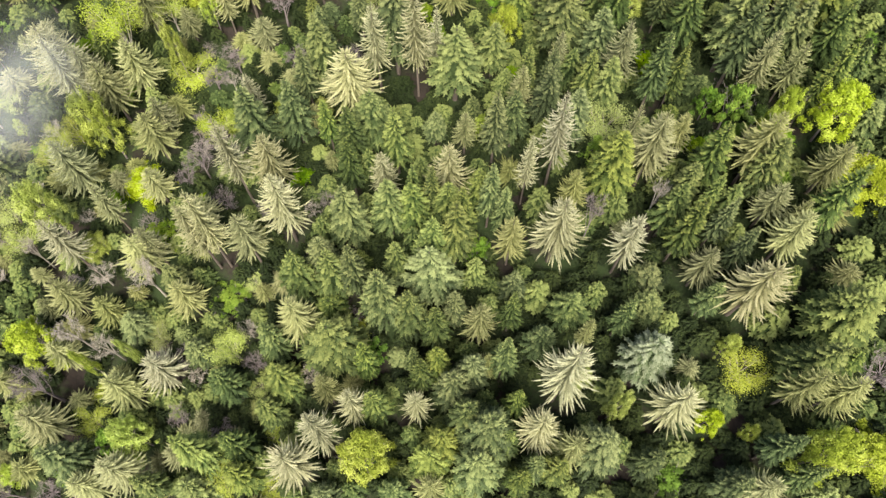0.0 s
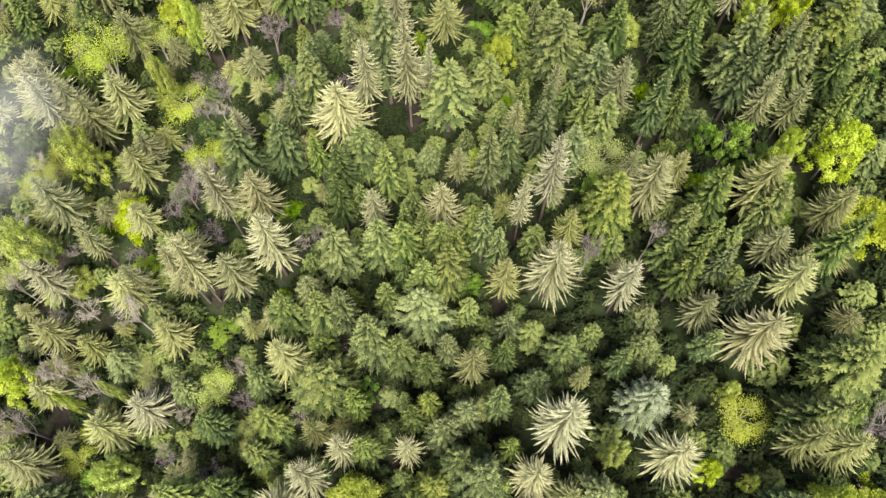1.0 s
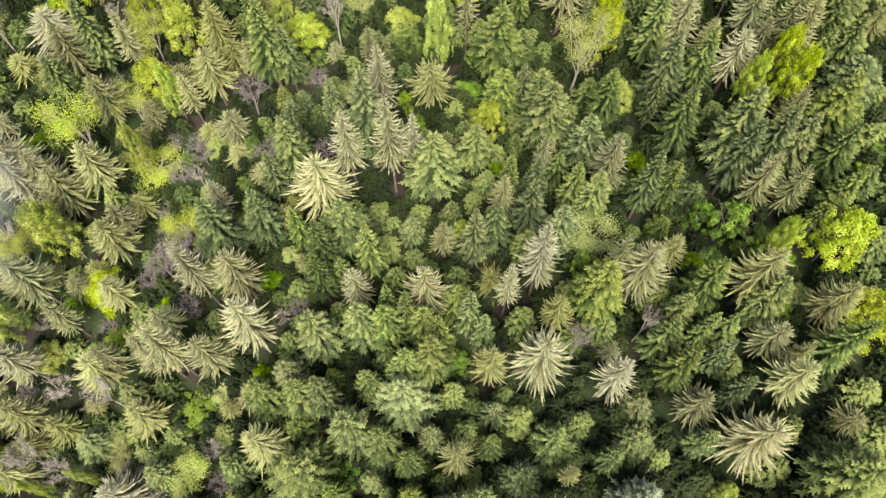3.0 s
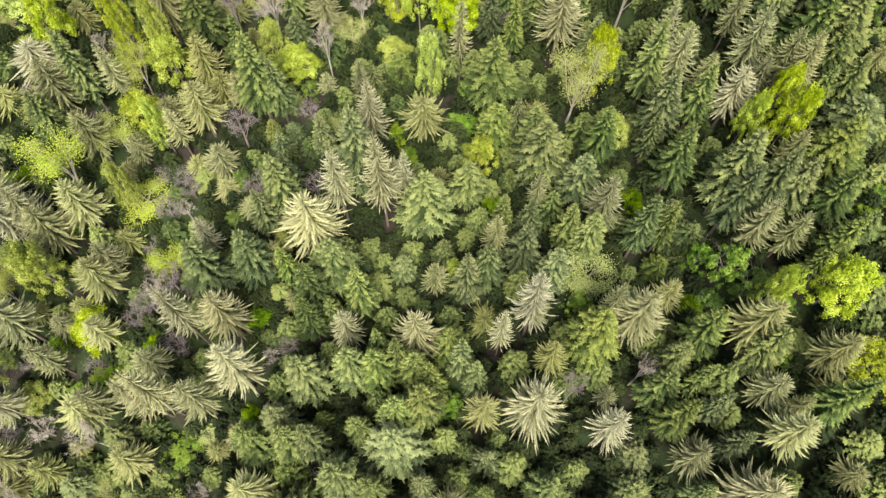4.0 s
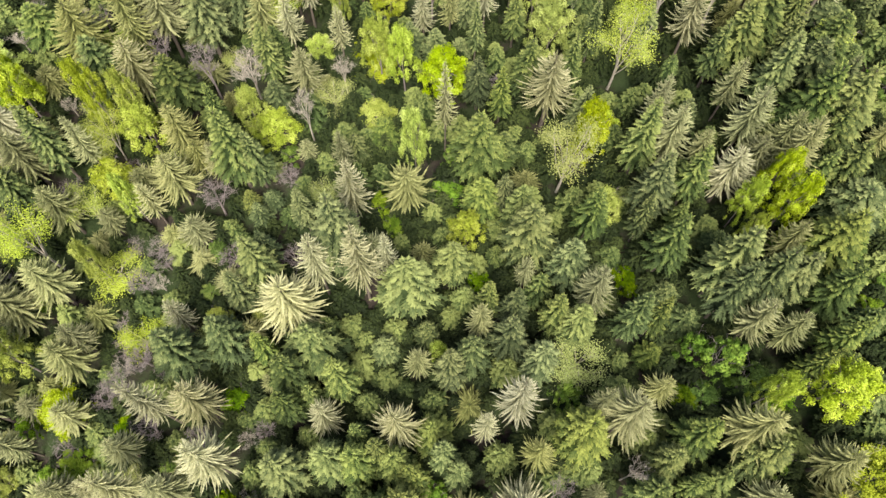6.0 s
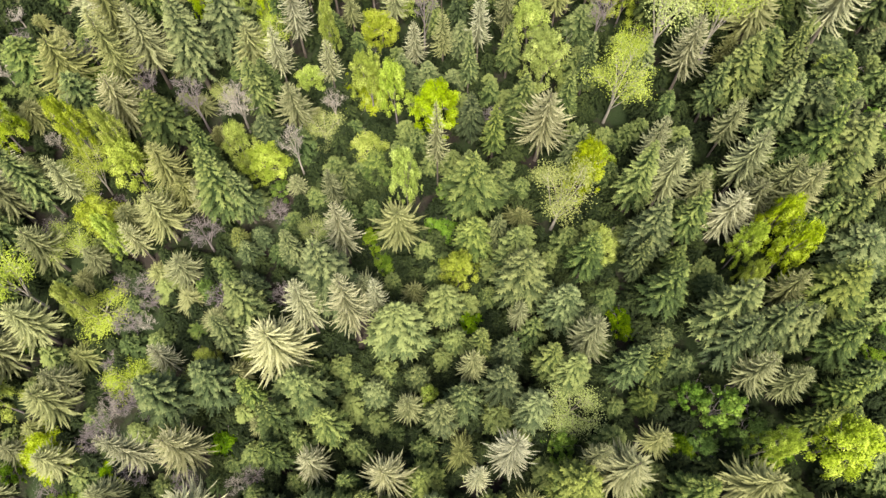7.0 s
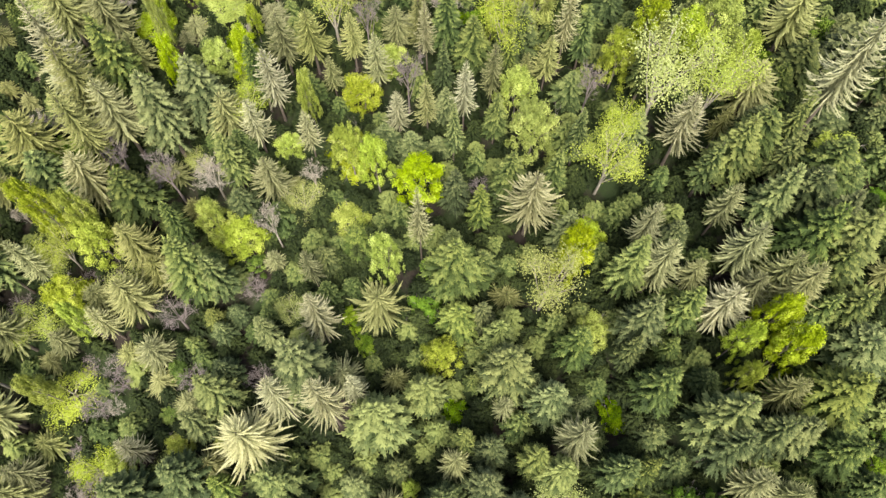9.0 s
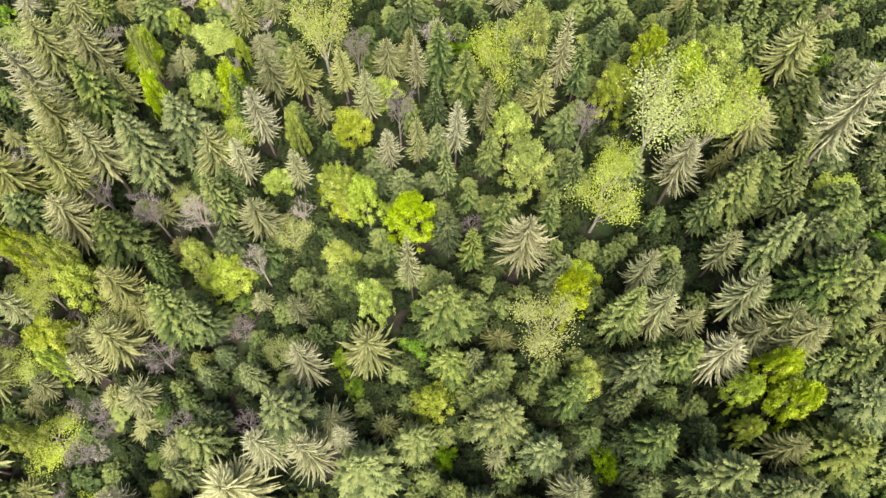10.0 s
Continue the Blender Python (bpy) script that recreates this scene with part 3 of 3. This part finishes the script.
fir(22.1, 68.3, 16.9, 2.2)
fir(24.2, 75.2, 16.7, 2.2)
fir(24.7, 66.5, 16.9, 2.0)
fir(31.3, 66.4, 16.9, 2.1)
fir(34.5, 66.7, 16.9, 2.1)
fir(36.9, 76.2, 19.3, 3.5)
fir(42.4, 71.5, 19.2, 2.9)
fir(42.7, 68.4, 16.9, 2.4)
fir(46.6, 69.7, 17.3, 2.1)
fir(50.3, 70.0, 16.9, 2.6)
fir(53.5, 61.6, 16.9, 2.5)
fir(54.2, 67.7, 16.9, 2.6)
fir(54.8, 74.0, 15.5, 2.6)
fir(59.4, 79.6, 11.4, 3.4)
lime_tree(-54.7, 64.6, 19.4, 3.6)
lime_tree(-44.1, 77.9, 16.0, 3.8)
lime_tree(-35.3, 69.0, 13.7, 1.7)
lime_tree(-26.9, 72.1, 9.8, 1.9)
lime_tree(6.3, 65.7, 16.3, 1.3)
lime_tree(47.1, 77.1, 12.9, 1.7)
lime_tree(51.5, 79.8, 16.2, 2.7)
olive_spruce(-57.2, 73.0, 19.4, 2.9)
olive_spruce(-54.3, 71.0, 17.8, 3.2)
olive_spruce(-50.0, 74.7, 18.0, 3.1)
olive_spruce(-47.5, 64.8, 15.2, 3.1)
olive_spruce(-46.1, 67.4, 20.2, 2.8)
olive_spruce(3.5, 63.2, 18.6, 2.5)
olive_spruce(12.1, 68.0, 18.0, 1.7)
olive_spruce(18.5, 75.1, 19.0, 1.8)
olive_spruce(26.7, 70.3, 21.2, 2.3)
olive_spruce(44.7, 64.4, 20.7, 2.8)
olive_spruce(48.5, 63.2, 18.0, 1.8)
olive_spruce(50.2, 74.5, 18.0, 1.9)
pale_tree(-52.2, 79.9, 17.4, 3.7)
pale_tree(-43.1, 78.9, 7, 3.9)
pale_tree(25.1, 62.4, 17.5, 3.5)
shrub(32.9, 74.3, 6.7, 2.4)
shrub(39.4, 63.1, 8.7, 2.2)
shrub(42.1, 61.2, 11.5, 3.1)
spruce(-61.7, 74.3, 21.3, 3.9)
spruce(-59.7, 71.1, 21.3, 3.5)
spruce(-31.1, 70.4, 19.5, 3.0)
spruce(-14.8, 71.3, 21.1, 3.9)
spruce(-10.7, 76.2, 22.1, 3.1)
spruce(-4.2, 74.9, 21.7, 3.5)
spruce(-0.9, 77.4, 19.0, 1.7)

# trees 80 to 100 m ahead
bare_tree(-27.9, 89.2, 8.5, 2.9)
fir(-56.5, 88.5, 14.8, 3.4)
fir(-50.7, 93.9, 22.1, 3.1)
fir(-24.1, 93.8, 20.0, 2.5)
fir(-22.7, 89.4, 8, 1.9)
fir(-21.5, 93.6, 14.2, 2.3)
fir(-21.4, 87.5, 8, 2.1)
fir(-19.6, 81.1, 13.2, 2.7)
fir(-14.0, 86.3, 15.2, 2.3)
fir(12.3, 93.7, 17.0, 2.9)
fir(12.8, 87.5, 12.4, 2.3)
fir(15.8, 87.8, 12.9, 1.9)
fir(17.9, 83.8, 16.9, 2.0)
fir(27.3, 98.1, 16.9, 2.5)
fir(27.8, 82.4, 16.4, 3.1)
fir(34.2, 81.1, 16.4, 2.1)
fir(34.5, 91.4, 18.1, 2.3)
fir(35.6, 84.3, 17.8, 2.0)
fir(40.9, 86.0, 14.4, 2.1)
fir(52.4, 98.9, 16.9, 2.4)
fir(55.8, 93.2, 17.6, 2.7)
fir(56.0, 84.5, 13.7, 2.9)
fir(56.9, 99.8, 16.9, 2.7)
fir(57.8, 89.4, 16.2, 3.4)
fir(58.4, 84.0, 15.9, 2.6)
fir(59.1, 91.9, 17.3, 2.7)
fir(59.5, 96.4, 16.9, 2.6)
lime_tree(-44.0, 91.9, 19.1, 2.9)
lime_tree(-39.5, 87.4, 16.3, 1.6)
lime_tree(-38.7, 99.0, 13.7, 3.0)
lime_tree(2.7, 95.0, 19.7, 4.7)
lime_tree(10.4, 82.6, 10.4, 2.5)
lime_tree(28.1, 94.8, 16.9, 2.9)
lime_tree(30.8, 85.5, 15.2, 2.5)
lime_tree(46.9, 81.5, 14.6, 2.0)
lime_tree(50.5, 83.7, 16.3, 2.1)
olive_spruce(-55.0, 92.6, 18.2, 3.1)
olive_spruce(-49.4, 85.5, 17.9, 2.6)
olive_spruce(-46.5, 94.8, 25.8, 2.5)
olive_spruce(-43.5, 85.5, 10.6, 2.6)
olive_spruce(-33.4, 90.8, 17.3, 2.9)
olive_spruce(-33.1, 98.3, 17.9, 2.5)
olive_spruce(-30.8, 84.4, 12.7, 3.2)
olive_spruce(-27.7, 94.3, 19.5, 2.5)
olive_spruce(-14.5, 98.0, 10.4, 2.0)
olive_spruce(-8.3, 95.2, 16.5, 2.3)
olive_spruce(1.5, 90.1, 12.5, 3.2)
olive_spruce(37.3, 97.3, 20.4, 2.9)
olive_spruce(38.3, 91.6, 22.0, 2.4)
olive_spruce(43.2, 91.2, 18.0, 2.4)
olive_spruce(47.5, 99.6, 18.0, 2.7)
olive_spruce(48.1, 92.7, 21.6, 2.3)
olive_spruce(49.0, 88.1, 19.7, 3.0)
olive_spruce(51.7, 88.8, 20.0, 2.3)
olive_spruce(52.8, 86.5, 22.1, 2.4)
pale_tree(-46.9, 87.3, 7.8, 2.3)
pale_tree(-11.7, 90.6, 12.8, 2.1)
pale_tree(24.3, 90.3, 15.4, 3.3)
shrub(-27.9, 82.4, 8.5, 2.1)
shrub(7.9, 91.0, 4.2, 2.6)
spruce(-60.3, 99.3, 9.0, 4.0)
spruce(-37.0, 87.5, 18.1, 2.9)
spruce(-6.3, 86.9, 21.3, 3.3)
spruce(7.3, 99.2, 18.6, 1.9)
spruce(45.4, 85.9, 16.6, 2.9)

# trees 100 to 120 m ahead
bare_tree(-29.8, 108.7, 12.5, 2.6)
bare_tree(-23.3, 108.8, 13.5, 3.4)
bare_tree(-14.2, 101.6, 15.0, 2.6)
bare_tree(-9.1, 110.6, 9.8, 2.5)
bare_tree(16.0, 109.1, 11.3, 2.2)
fir(-56.3, 115.6, 8, 3.1)
fir(-44.7, 106.7, 18.1, 2.9)
fir(-34.4, 105.6, 14.1, 2.9)
fir(-30.4, 116.3, 22.8, 3.0)
fir(-27.7, 101.5, 16.9, 2.2)
fir(-20.6, 111.0, 14.4, 2.3)
fir(-19.6, 106.3, 10.1, 3.0)
fir(1.5, 117.3, 8, 1.8)
fir(5.7, 115.5, 8.1, 2.3)
fir(12.2, 115.8, 16.9, 1.9)
fir(12.3, 106.5, 14.5, 2.4)
fir(15.8, 103.0, 16.9, 2.2)
fir(18.5, 118.8, 14.3, 2.2)
fir(20.1, 107.7, 16.5, 3.0)
fir(26.5, 107.9, 16.9, 2.3)
fir(30.1, 113.5, 16.9, 2.1)
fir(38.6, 115.2, 13.0, 2.7)
fir(46.7, 106.1, 16.9, 2.6)
fir(49.6, 107.2, 16.9, 2.2)
fir(52.4, 108.9, 17.8, 2.8)
fir(56.1, 106.3, 16.9, 2.7)
fir(57.7, 111.0, 16.9, 2.4)
fir(60.1, 103.5, 16.9, 2.7)
lime_tree(-62.8, 108.8, 7, 4.8)
lime_tree(-56.6, 102.7, 16.3, 2.7)
lime_tree(-45.2, 101.7, 20.1, 2.5)
lime_tree(-39.5, 100.7, 19.9, 2.2)
lime_tree(-22.8, 102.8, 13.3, 2.2)
lime_tree(-20.2, 101.9, 7, 3.6)
lime_tree(-13.6, 116.8, 14.2, 2.1)
lime_tree(-3.8, 116.7, 7, 4.3)
lime_tree(-3.6, 105.4, 8.8, 3.1)
lime_tree(-3.3, 112.7, 16.3, 3.1)
lime_tree(0.6, 110.9, 16.3, 2.3)
lime_tree(7.1, 108.7, 12.3, 4.2)
lime_tree(23.9, 115.6, 14.5, 4.1)
lime_tree(31.3, 100.1, 12.7, 2.6)
lime_tree(64.1, 107.7, 13.7, 3.6)
olive_spruce(-48.1, 111.7, 19.6, 3.6)
olive_spruce(-40.3, 118.0, 28.1, 2.8)
olive_spruce(-40.0, 112.3, 26.5, 2.6)
olive_spruce(-36.7, 116.0, 23.4, 2.9)
olive_spruce(-22.1, 119.2, 15.0, 3.2)
olive_spruce(-14.9, 108.9, 16.3, 2.4)
olive_spruce(50.1, 113.8, 13.9, 2.3)
olive_spruce(54.7, 119.7, 15.0, 3.8)
pale_tree(33.6, 108.5, 17.6, 3.9)
pale_tree(35.2, 112.6, 16.0, 1.9)
pale_tree(49.0, 117.6, 18.3, 3.4)
shrub(-44.6, 111.8, 19.2, 5.0)
spruce(-39.9, 106.9, 21.8, 4.0)
spruce(-17.7, 117.2, 20.0, 2.3)
spruce(-9.7, 116.3, 18.8, 2.7)
spruce(3.7, 119.8, 18.0, 2.9)
spruce(22.7, 102.5, 21.0, 3.3)
spruce(43.8, 112.3, 18.6, 3.5)
spruce(61.0, 112.8, 24.3, 4.2)

# trees 120 to 140 m ahead
bare_tree(-20.8, 134.0, 10.1, 2.3)
bare_tree(-1.6, 135.2, 15.0, 2.3)
bare_tree(5.0, 124.5, 15.0, 2.4)
bare_tree(10.3, 138.8, 14.7, 3.4)
bare_tree(32.5, 122.2, 13.1, 2.3)
bare_tree(38.3, 132.0, 15.3, 2.2)
bare_tree(41.3, 128.1, 14.7, 2.3)
fir(-37.4, 124.3, 22.9, 3.3)
fir(-25.4, 121.1, 17.2, 3.0)
fir(-17.5, 124.9, 19.9, 1.6)
fir(10.6, 126.9, 16.9, 2.1)
fir(11.1, 134.2, 15.8, 2.8)
fir(15.2, 131.6, 16.3, 3.1)
fir(20.7, 128.7, 16.7, 2.4)
fir(22.4, 131.0, 16.3, 2.4)
fir(28.4, 135.0, 18.1, 2.6)
fir(32.3, 131.8, 16.9, 2.3)
fir(40.7, 124.2, 16.9, 2.3)
fir(43.6, 135.2, 16.9, 2.4)
fir(46.8, 131.5, 18.0, 2.3)
fir(58.7, 120.5, 8.9, 2.4)
fir(61.9, 123.2, 10.8, 2.6)
fir(68.5, 123.9, 12.8, 3.2)
lime_tree(-36.1, 137.1, 9.1, 3.4)
lime_tree(-34.5, 138.1, 8.9, 3.0)
lime_tree(-32.5, 132.1, 17.3, 2.5)
lime_tree(-30.1, 126.0, 16.3, 3.7)
lime_tree(-25.9, 131.5, 16.3, 2.5)
lime_tree(-20.1, 137.6, 9.8, 2.7)
lime_tree(-19.3, 128.2, 16.3, 2.4)
lime_tree(-9.7, 120.7, 18.2, 3.2)
lime_tree(-2.4, 125.6, 19.0, 3.1)
lime_tree(1.8, 132.6, 14.7, 3.0)
lime_tree(18.1, 135.6, 16.3, 2.2)
lime_tree(21.7, 122.0, 14.6, 2.9)
lime_tree(24.7, 135.6, 19.3, 4.1)
lime_tree(37.1, 127.2, 14.8, 3.3)
lime_tree(41.8, 131.7, 17.3, 2.9)
lime_tree(46.0, 127.6, 17.3, 3.0)
lime_tree(51.0, 130.0, 17.3, 4.3)
lime_tree(53.5, 123.9, 15.2, 2.4)
olive_spruce(-46.2, 132.6, 18.0, 3.2)
olive_spruce(-40.2, 132.7, 18.0, 3.2)
olive_spruce(-36.3, 128.4, 14.5, 3.2)
olive_spruce(-14.4, 131.5, 18.5, 2.3)
olive_spruce(-10.1, 132.3, 18.5, 2.5)
olive_spruce(-6.9, 127.4, 17.6, 2.0)
olive_spruce(-3.8, 133.0, 17.2, 2.8)
olive_spruce(0.3, 128.1, 18.0, 2.0)
olive_spruce(3.0, 136.7, 17.9, 3.1)
olive_spruce(6.6, 135.6, 18.5, 2.8)
olive_spruce(8.1, 120.4, 18.3, 2.2)
olive_spruce(18.0, 124.5, 20.7, 2.5)
olive_spruce(23.4, 127.7, 16.6, 2.1)
olive_spruce(26.6, 127.9, 16.5, 1.9)
olive_spruce(61.7, 130.3, 18.0, 3.4)
pale_tree(-7.0, 138.2, 16.0, 3.8)
pale_tree(19.8, 131.6, 18.0, 2.9)
pale_tree(41.7, 120.0, 18.6, 4.4)
shrub(59.9, 127.3, 8.5, 2.7)
shrub(66.5, 129.6, 8.5, 2.7)
spruce(-43.2, 122.2, 21.1, 4.0)
spruce(-15.2, 123.3, 20.9, 2.4)
spruce(7.9, 132.4, 18.5, 1.9)
spruce(13.7, 121.1, 18.8, 2.4)
spruce(29.2, 131.3, 18.5, 2.4)

# trees 140 to 160 m ahead
fir(-42.2, 143.6, 8, 2.3)
fir(-34.4, 143.7, 8, 2.6)
fir(37.9, 141.8, 8, 1.8)
lime_tree(-30.7, 143.2, 7, 3.6)
lime_tree(-26.5, 142.1, 8.3, 4.2)
olive_spruce(-45.3, 142.7, 8, 3.3)
spruce(-52.3, 142.1, 8, 3.5)

# ---------------------------------------------------------------- lower trees between the tall ones, and the wood's edge
def room(x, y, share, gap):
    return all((x - a) ** 2 + (y - b) ** 2 > (gap + share * r) ** 2 for a, b, r, h in near(x, y))


def young_fir():
    """A small fir, 10 m high and 1.8 m in radius, as points, faces and texture places."""
    rng = random.Random(5)
    lf = Leafage()
    height, radius, foot = 10.0, 1.8, 2.0

    def profile(h):
        return radius * min(1.0, ((1 - h) / 0.8) ** 0.75 + 0.03)

    shade_core(lf, rng, foot, height - 0.5, profile, 0.55)
    z, turn = foot, 0.0
    while z < height - 0.4:
        h = (z - foot) / (height - foot)
        r = profile(h)
        count = max(5, round(4 + r * 3.0))
        turn += 2.4
        for i in range(count):
            # same painted shade below and light above as on the big firs
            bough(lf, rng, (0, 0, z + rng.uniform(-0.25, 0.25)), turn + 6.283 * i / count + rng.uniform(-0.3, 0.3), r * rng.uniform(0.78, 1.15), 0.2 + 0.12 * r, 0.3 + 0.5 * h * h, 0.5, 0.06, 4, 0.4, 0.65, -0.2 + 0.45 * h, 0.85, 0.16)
        z += 0.72 - 0.3 * h
    for i in range(5):
        bough(lf, rng, (0, 0, height - 0.8), 1.257 * i, 0.35, 0.18, 1.9, 0.2, 0.1, 3, 0.1, 0.7, 0.25, 0.0, 0.12)
    return np.array(lf.verts), lf.faces, np.array(lf.uvs)


def thicket(name, label, places, mat, group):
    """Many small firs, too many to count, as one mesh."""
    base, base_faces, base_uv = young_fir()
    rng = random.Random(11)
    verts, faces, uvs = [], [], []
    count = 0
    for x, y, height, radius in places:
        a = rng.uniform(0, 6.283)
        k = radius / 1.8
        turn = np.array([[math.cos(a) * k, -math.sin(a) * k, 0], [math.sin(a) * k, math.cos(a) * k, 0], [0, 0, height / 10.0]])
        verts.append(base @ turn.T + np.array([x, y, ground(x, y) - 0.3]))
        faces.extend([tuple(i + count for i in f) for f in base_faces])
        count += len(base)
        uv = base_uv.copy()
        uv[:, 0] = uv[:, 0] * rng.uniform(0.75, 1.1) + rng.uniform(-0.2, 0.2)
        uv[:, 1] = np.clip(uv[:, 1] * 0.6 + rng.uniform(0, 0.4), 0, 1)
        uvs.append(uv)
    me = bpy.data.meshes.new(name)
    me.from_pydata(np.concatenate(verts).tolist(), [], faces)
    layer = me.uv_layers.new(name="UVMap")
    layer.data.foreach_set("uv", np.concatenate(uvs).ravel().tolist())
    me.materials.append(mat)
    return tagged(new(name, me), label, "undergrowth", group, "stuff")


fill = random.Random(21)
young, lower, objects = [], [], {"fir": 0, "olive": 0}
for i in range(9000):
    y = fill.uniform(-4.0, 166.0)
    x = fill.uniform(-92.0 + 0.10 * y, 74.0 + 0.13 * y)
    thick = x < -16 + 8 * noise.noise((x * 0.05, y * 0.05, 5.0))
    if not room(x, y, 0.72 if thick else 0.84, 1.05 if thick else 1.1):
        continue
    edge = y > 142 or y < 3 or x < -62 or x > 60 + 0.12 * y
    lowest = min((h for a, b, r, h in near(x, y) if (x - a) ** 2 + (y - b) ** 2 < 30.0), default=20.0)
    high = min(fill.uniform(8.0, 13.0) * (1.25 if edge else 1.0), max(4.5, 0.62 * lowest))
    wide = fill.uniform(1.8, 2.6)
    pick = fill.random()
    if thick and pick < 0.22:
        bare_tree(x, y, high, wide)
    elif thick and pick < 0.32:
        pale_tree(x, y, high, wide * 0.9)
    elif pick < (0.70 if thick else 0.16):
        if objects["olive"] < 190:
            objects["olive"] += 1
            olive_spruce(x, y, high, wide)
        else:
            lower.append((x, y, high, wide))
            settle(x, y, wide, high)
    elif pick < 0.93:
        if objects["fir"] < 140:
            objects["fir"] += 1
            fir(x, y, high, wide)
        else:
            lower.append((x, y, high, wide))
            settle(x, y, wide, high)
    elif pick < 0.95 and edge:
        lime_tree(x, y, high, wide)
    else:
        shrub(x, y, min(high, fill.uniform(4, 7)), wide)
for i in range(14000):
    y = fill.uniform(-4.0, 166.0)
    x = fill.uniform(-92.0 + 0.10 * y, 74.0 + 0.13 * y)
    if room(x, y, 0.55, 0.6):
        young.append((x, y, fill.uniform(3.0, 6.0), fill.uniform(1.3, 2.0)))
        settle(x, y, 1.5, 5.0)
# young firs coloured so dark that the gaps look shaded
thicket("young_firs", "dense young firs under the taller trees, needles painted dark for shade", young, SHADED_NEEDLES, "young firs")
thicket("lower_firs", "dark green half-grown firs between the tall trees", lower, FIR_NEEDLES, "lower firs")


# ---------------------------------------------------------------- mist over the treetops
def mist_material():
    """Thin white vapour, thickest in the middle of each puff and torn by noise."""
    m, n, l = material("mist_vapour")
    where = n.new("ShaderNodeTexCoord")
    far = n.new("ShaderNodeVectorMath")
    far.operation = "LENGTH"
    l.new(where.outputs["Object"], far.inputs[0])
    soft = n.new("ShaderNodeMapRange")
    soft.interpolation_type = "SMOOTHSTEP"
    soft.inputs["From Min"].default_value, soft.inputs["From Max"].default_value = 1.0, 0.1
    l.new(far.outputs["Value"], soft.inputs["Value"])
    geo = n.new("ShaderNodeNewGeometry")
    torn = math_node(n, l, "MULTIPLY_ADD", noise_node(n, l, 0.11, 5.0, geo.outputs["Position"]), 2.4, -0.75)
    torn = math_node(n, l, "MINIMUM", math_node(n, l, "MAXIMUM", torn, 0.0), 1.0)
    white = n.new("ShaderNodeBsdfDiffuse")
    white.inputs["Color"].default_value = (0.92, 0.92, 0.95, 1)
    clear = n.new("ShaderNodeBsdfTransparent")
    mix = n.new("ShaderNodeMixShader")
    l.new(math_node(n, l, "MULTIPLY", math_node(n, l, "MULTIPLY", soft.outputs[0], torn), 0.075), mix.inputs[0])
    l.new(clear.outputs[0], mix.inputs[1])
    l.new(white.outputs[0], mix.inputs[2])
    out = n.new("ShaderNodeOutputMaterial")
    l.new(mix.outputs[0], out.inputs["Surface"])
    return m


def puff_mesh(mat):
    """A lens of vapour, one metre in radius, with an upper and a lower skin."""
    verts, faces = [], []
    rings, sides = 6, 28
    for hand in (1, -1):
        base = len(verts)
        verts.append((0, 0, 0.25 * hand))
        for j in range(1, rings + 1):
            q = j / rings
            for i in range(sides):
                a = 6.283 * i / sides
                verts.append((math.cos(a) * q, math.sin(a) * q, 0.25 * hand * (1 - q * q)))
        for i in range(sides):
            k = (i + 1) % sides
            faces.append((base, base + 1 + i, base + 1 + k))
            for j in range(rings - 1):
                p = base + 1 + j * sides
                faces.append((p + i, p + sides + i, p + sides + k, p + k))
    me = bpy.data.meshes.new("puff")
    me.from_pydata(verts, [], faces)
    me.polygons.foreach_set("use_smooth", [True] * len(me.polygons))
    me.materials.append(mat)
    return me


def mist_bank():
    """A wisp of mist that hangs over the low side of the wood."""
    root = tagged(new("mist_bank"), "thin torn wisp of white mist over the treetops", "mist", kind="stuff")
    root.location = (MIST[0], MIST[1], MIST[2])
    me = puff_mesh(mist_material())
    rng = random.Random(3)
    for i in range(3):
        ob = new("puff", me)
        ob.parent = root
        ob.visible_shadow = False
        a = 2.4 * i
        ob.location = (math.cos(a) * 4.5 * rng.random() - 1.5 * i * 0.4, math.sin(a) * 9.0 * rng.random(), rng.uniform(-2.5, 2.5))
        ob.scale = (rng.uniform(9, 12), rng.uniform(10, 15), rng.uniform(7, 10))


MIST = (-55.0, 53.0, 33.0)
mist_bank()
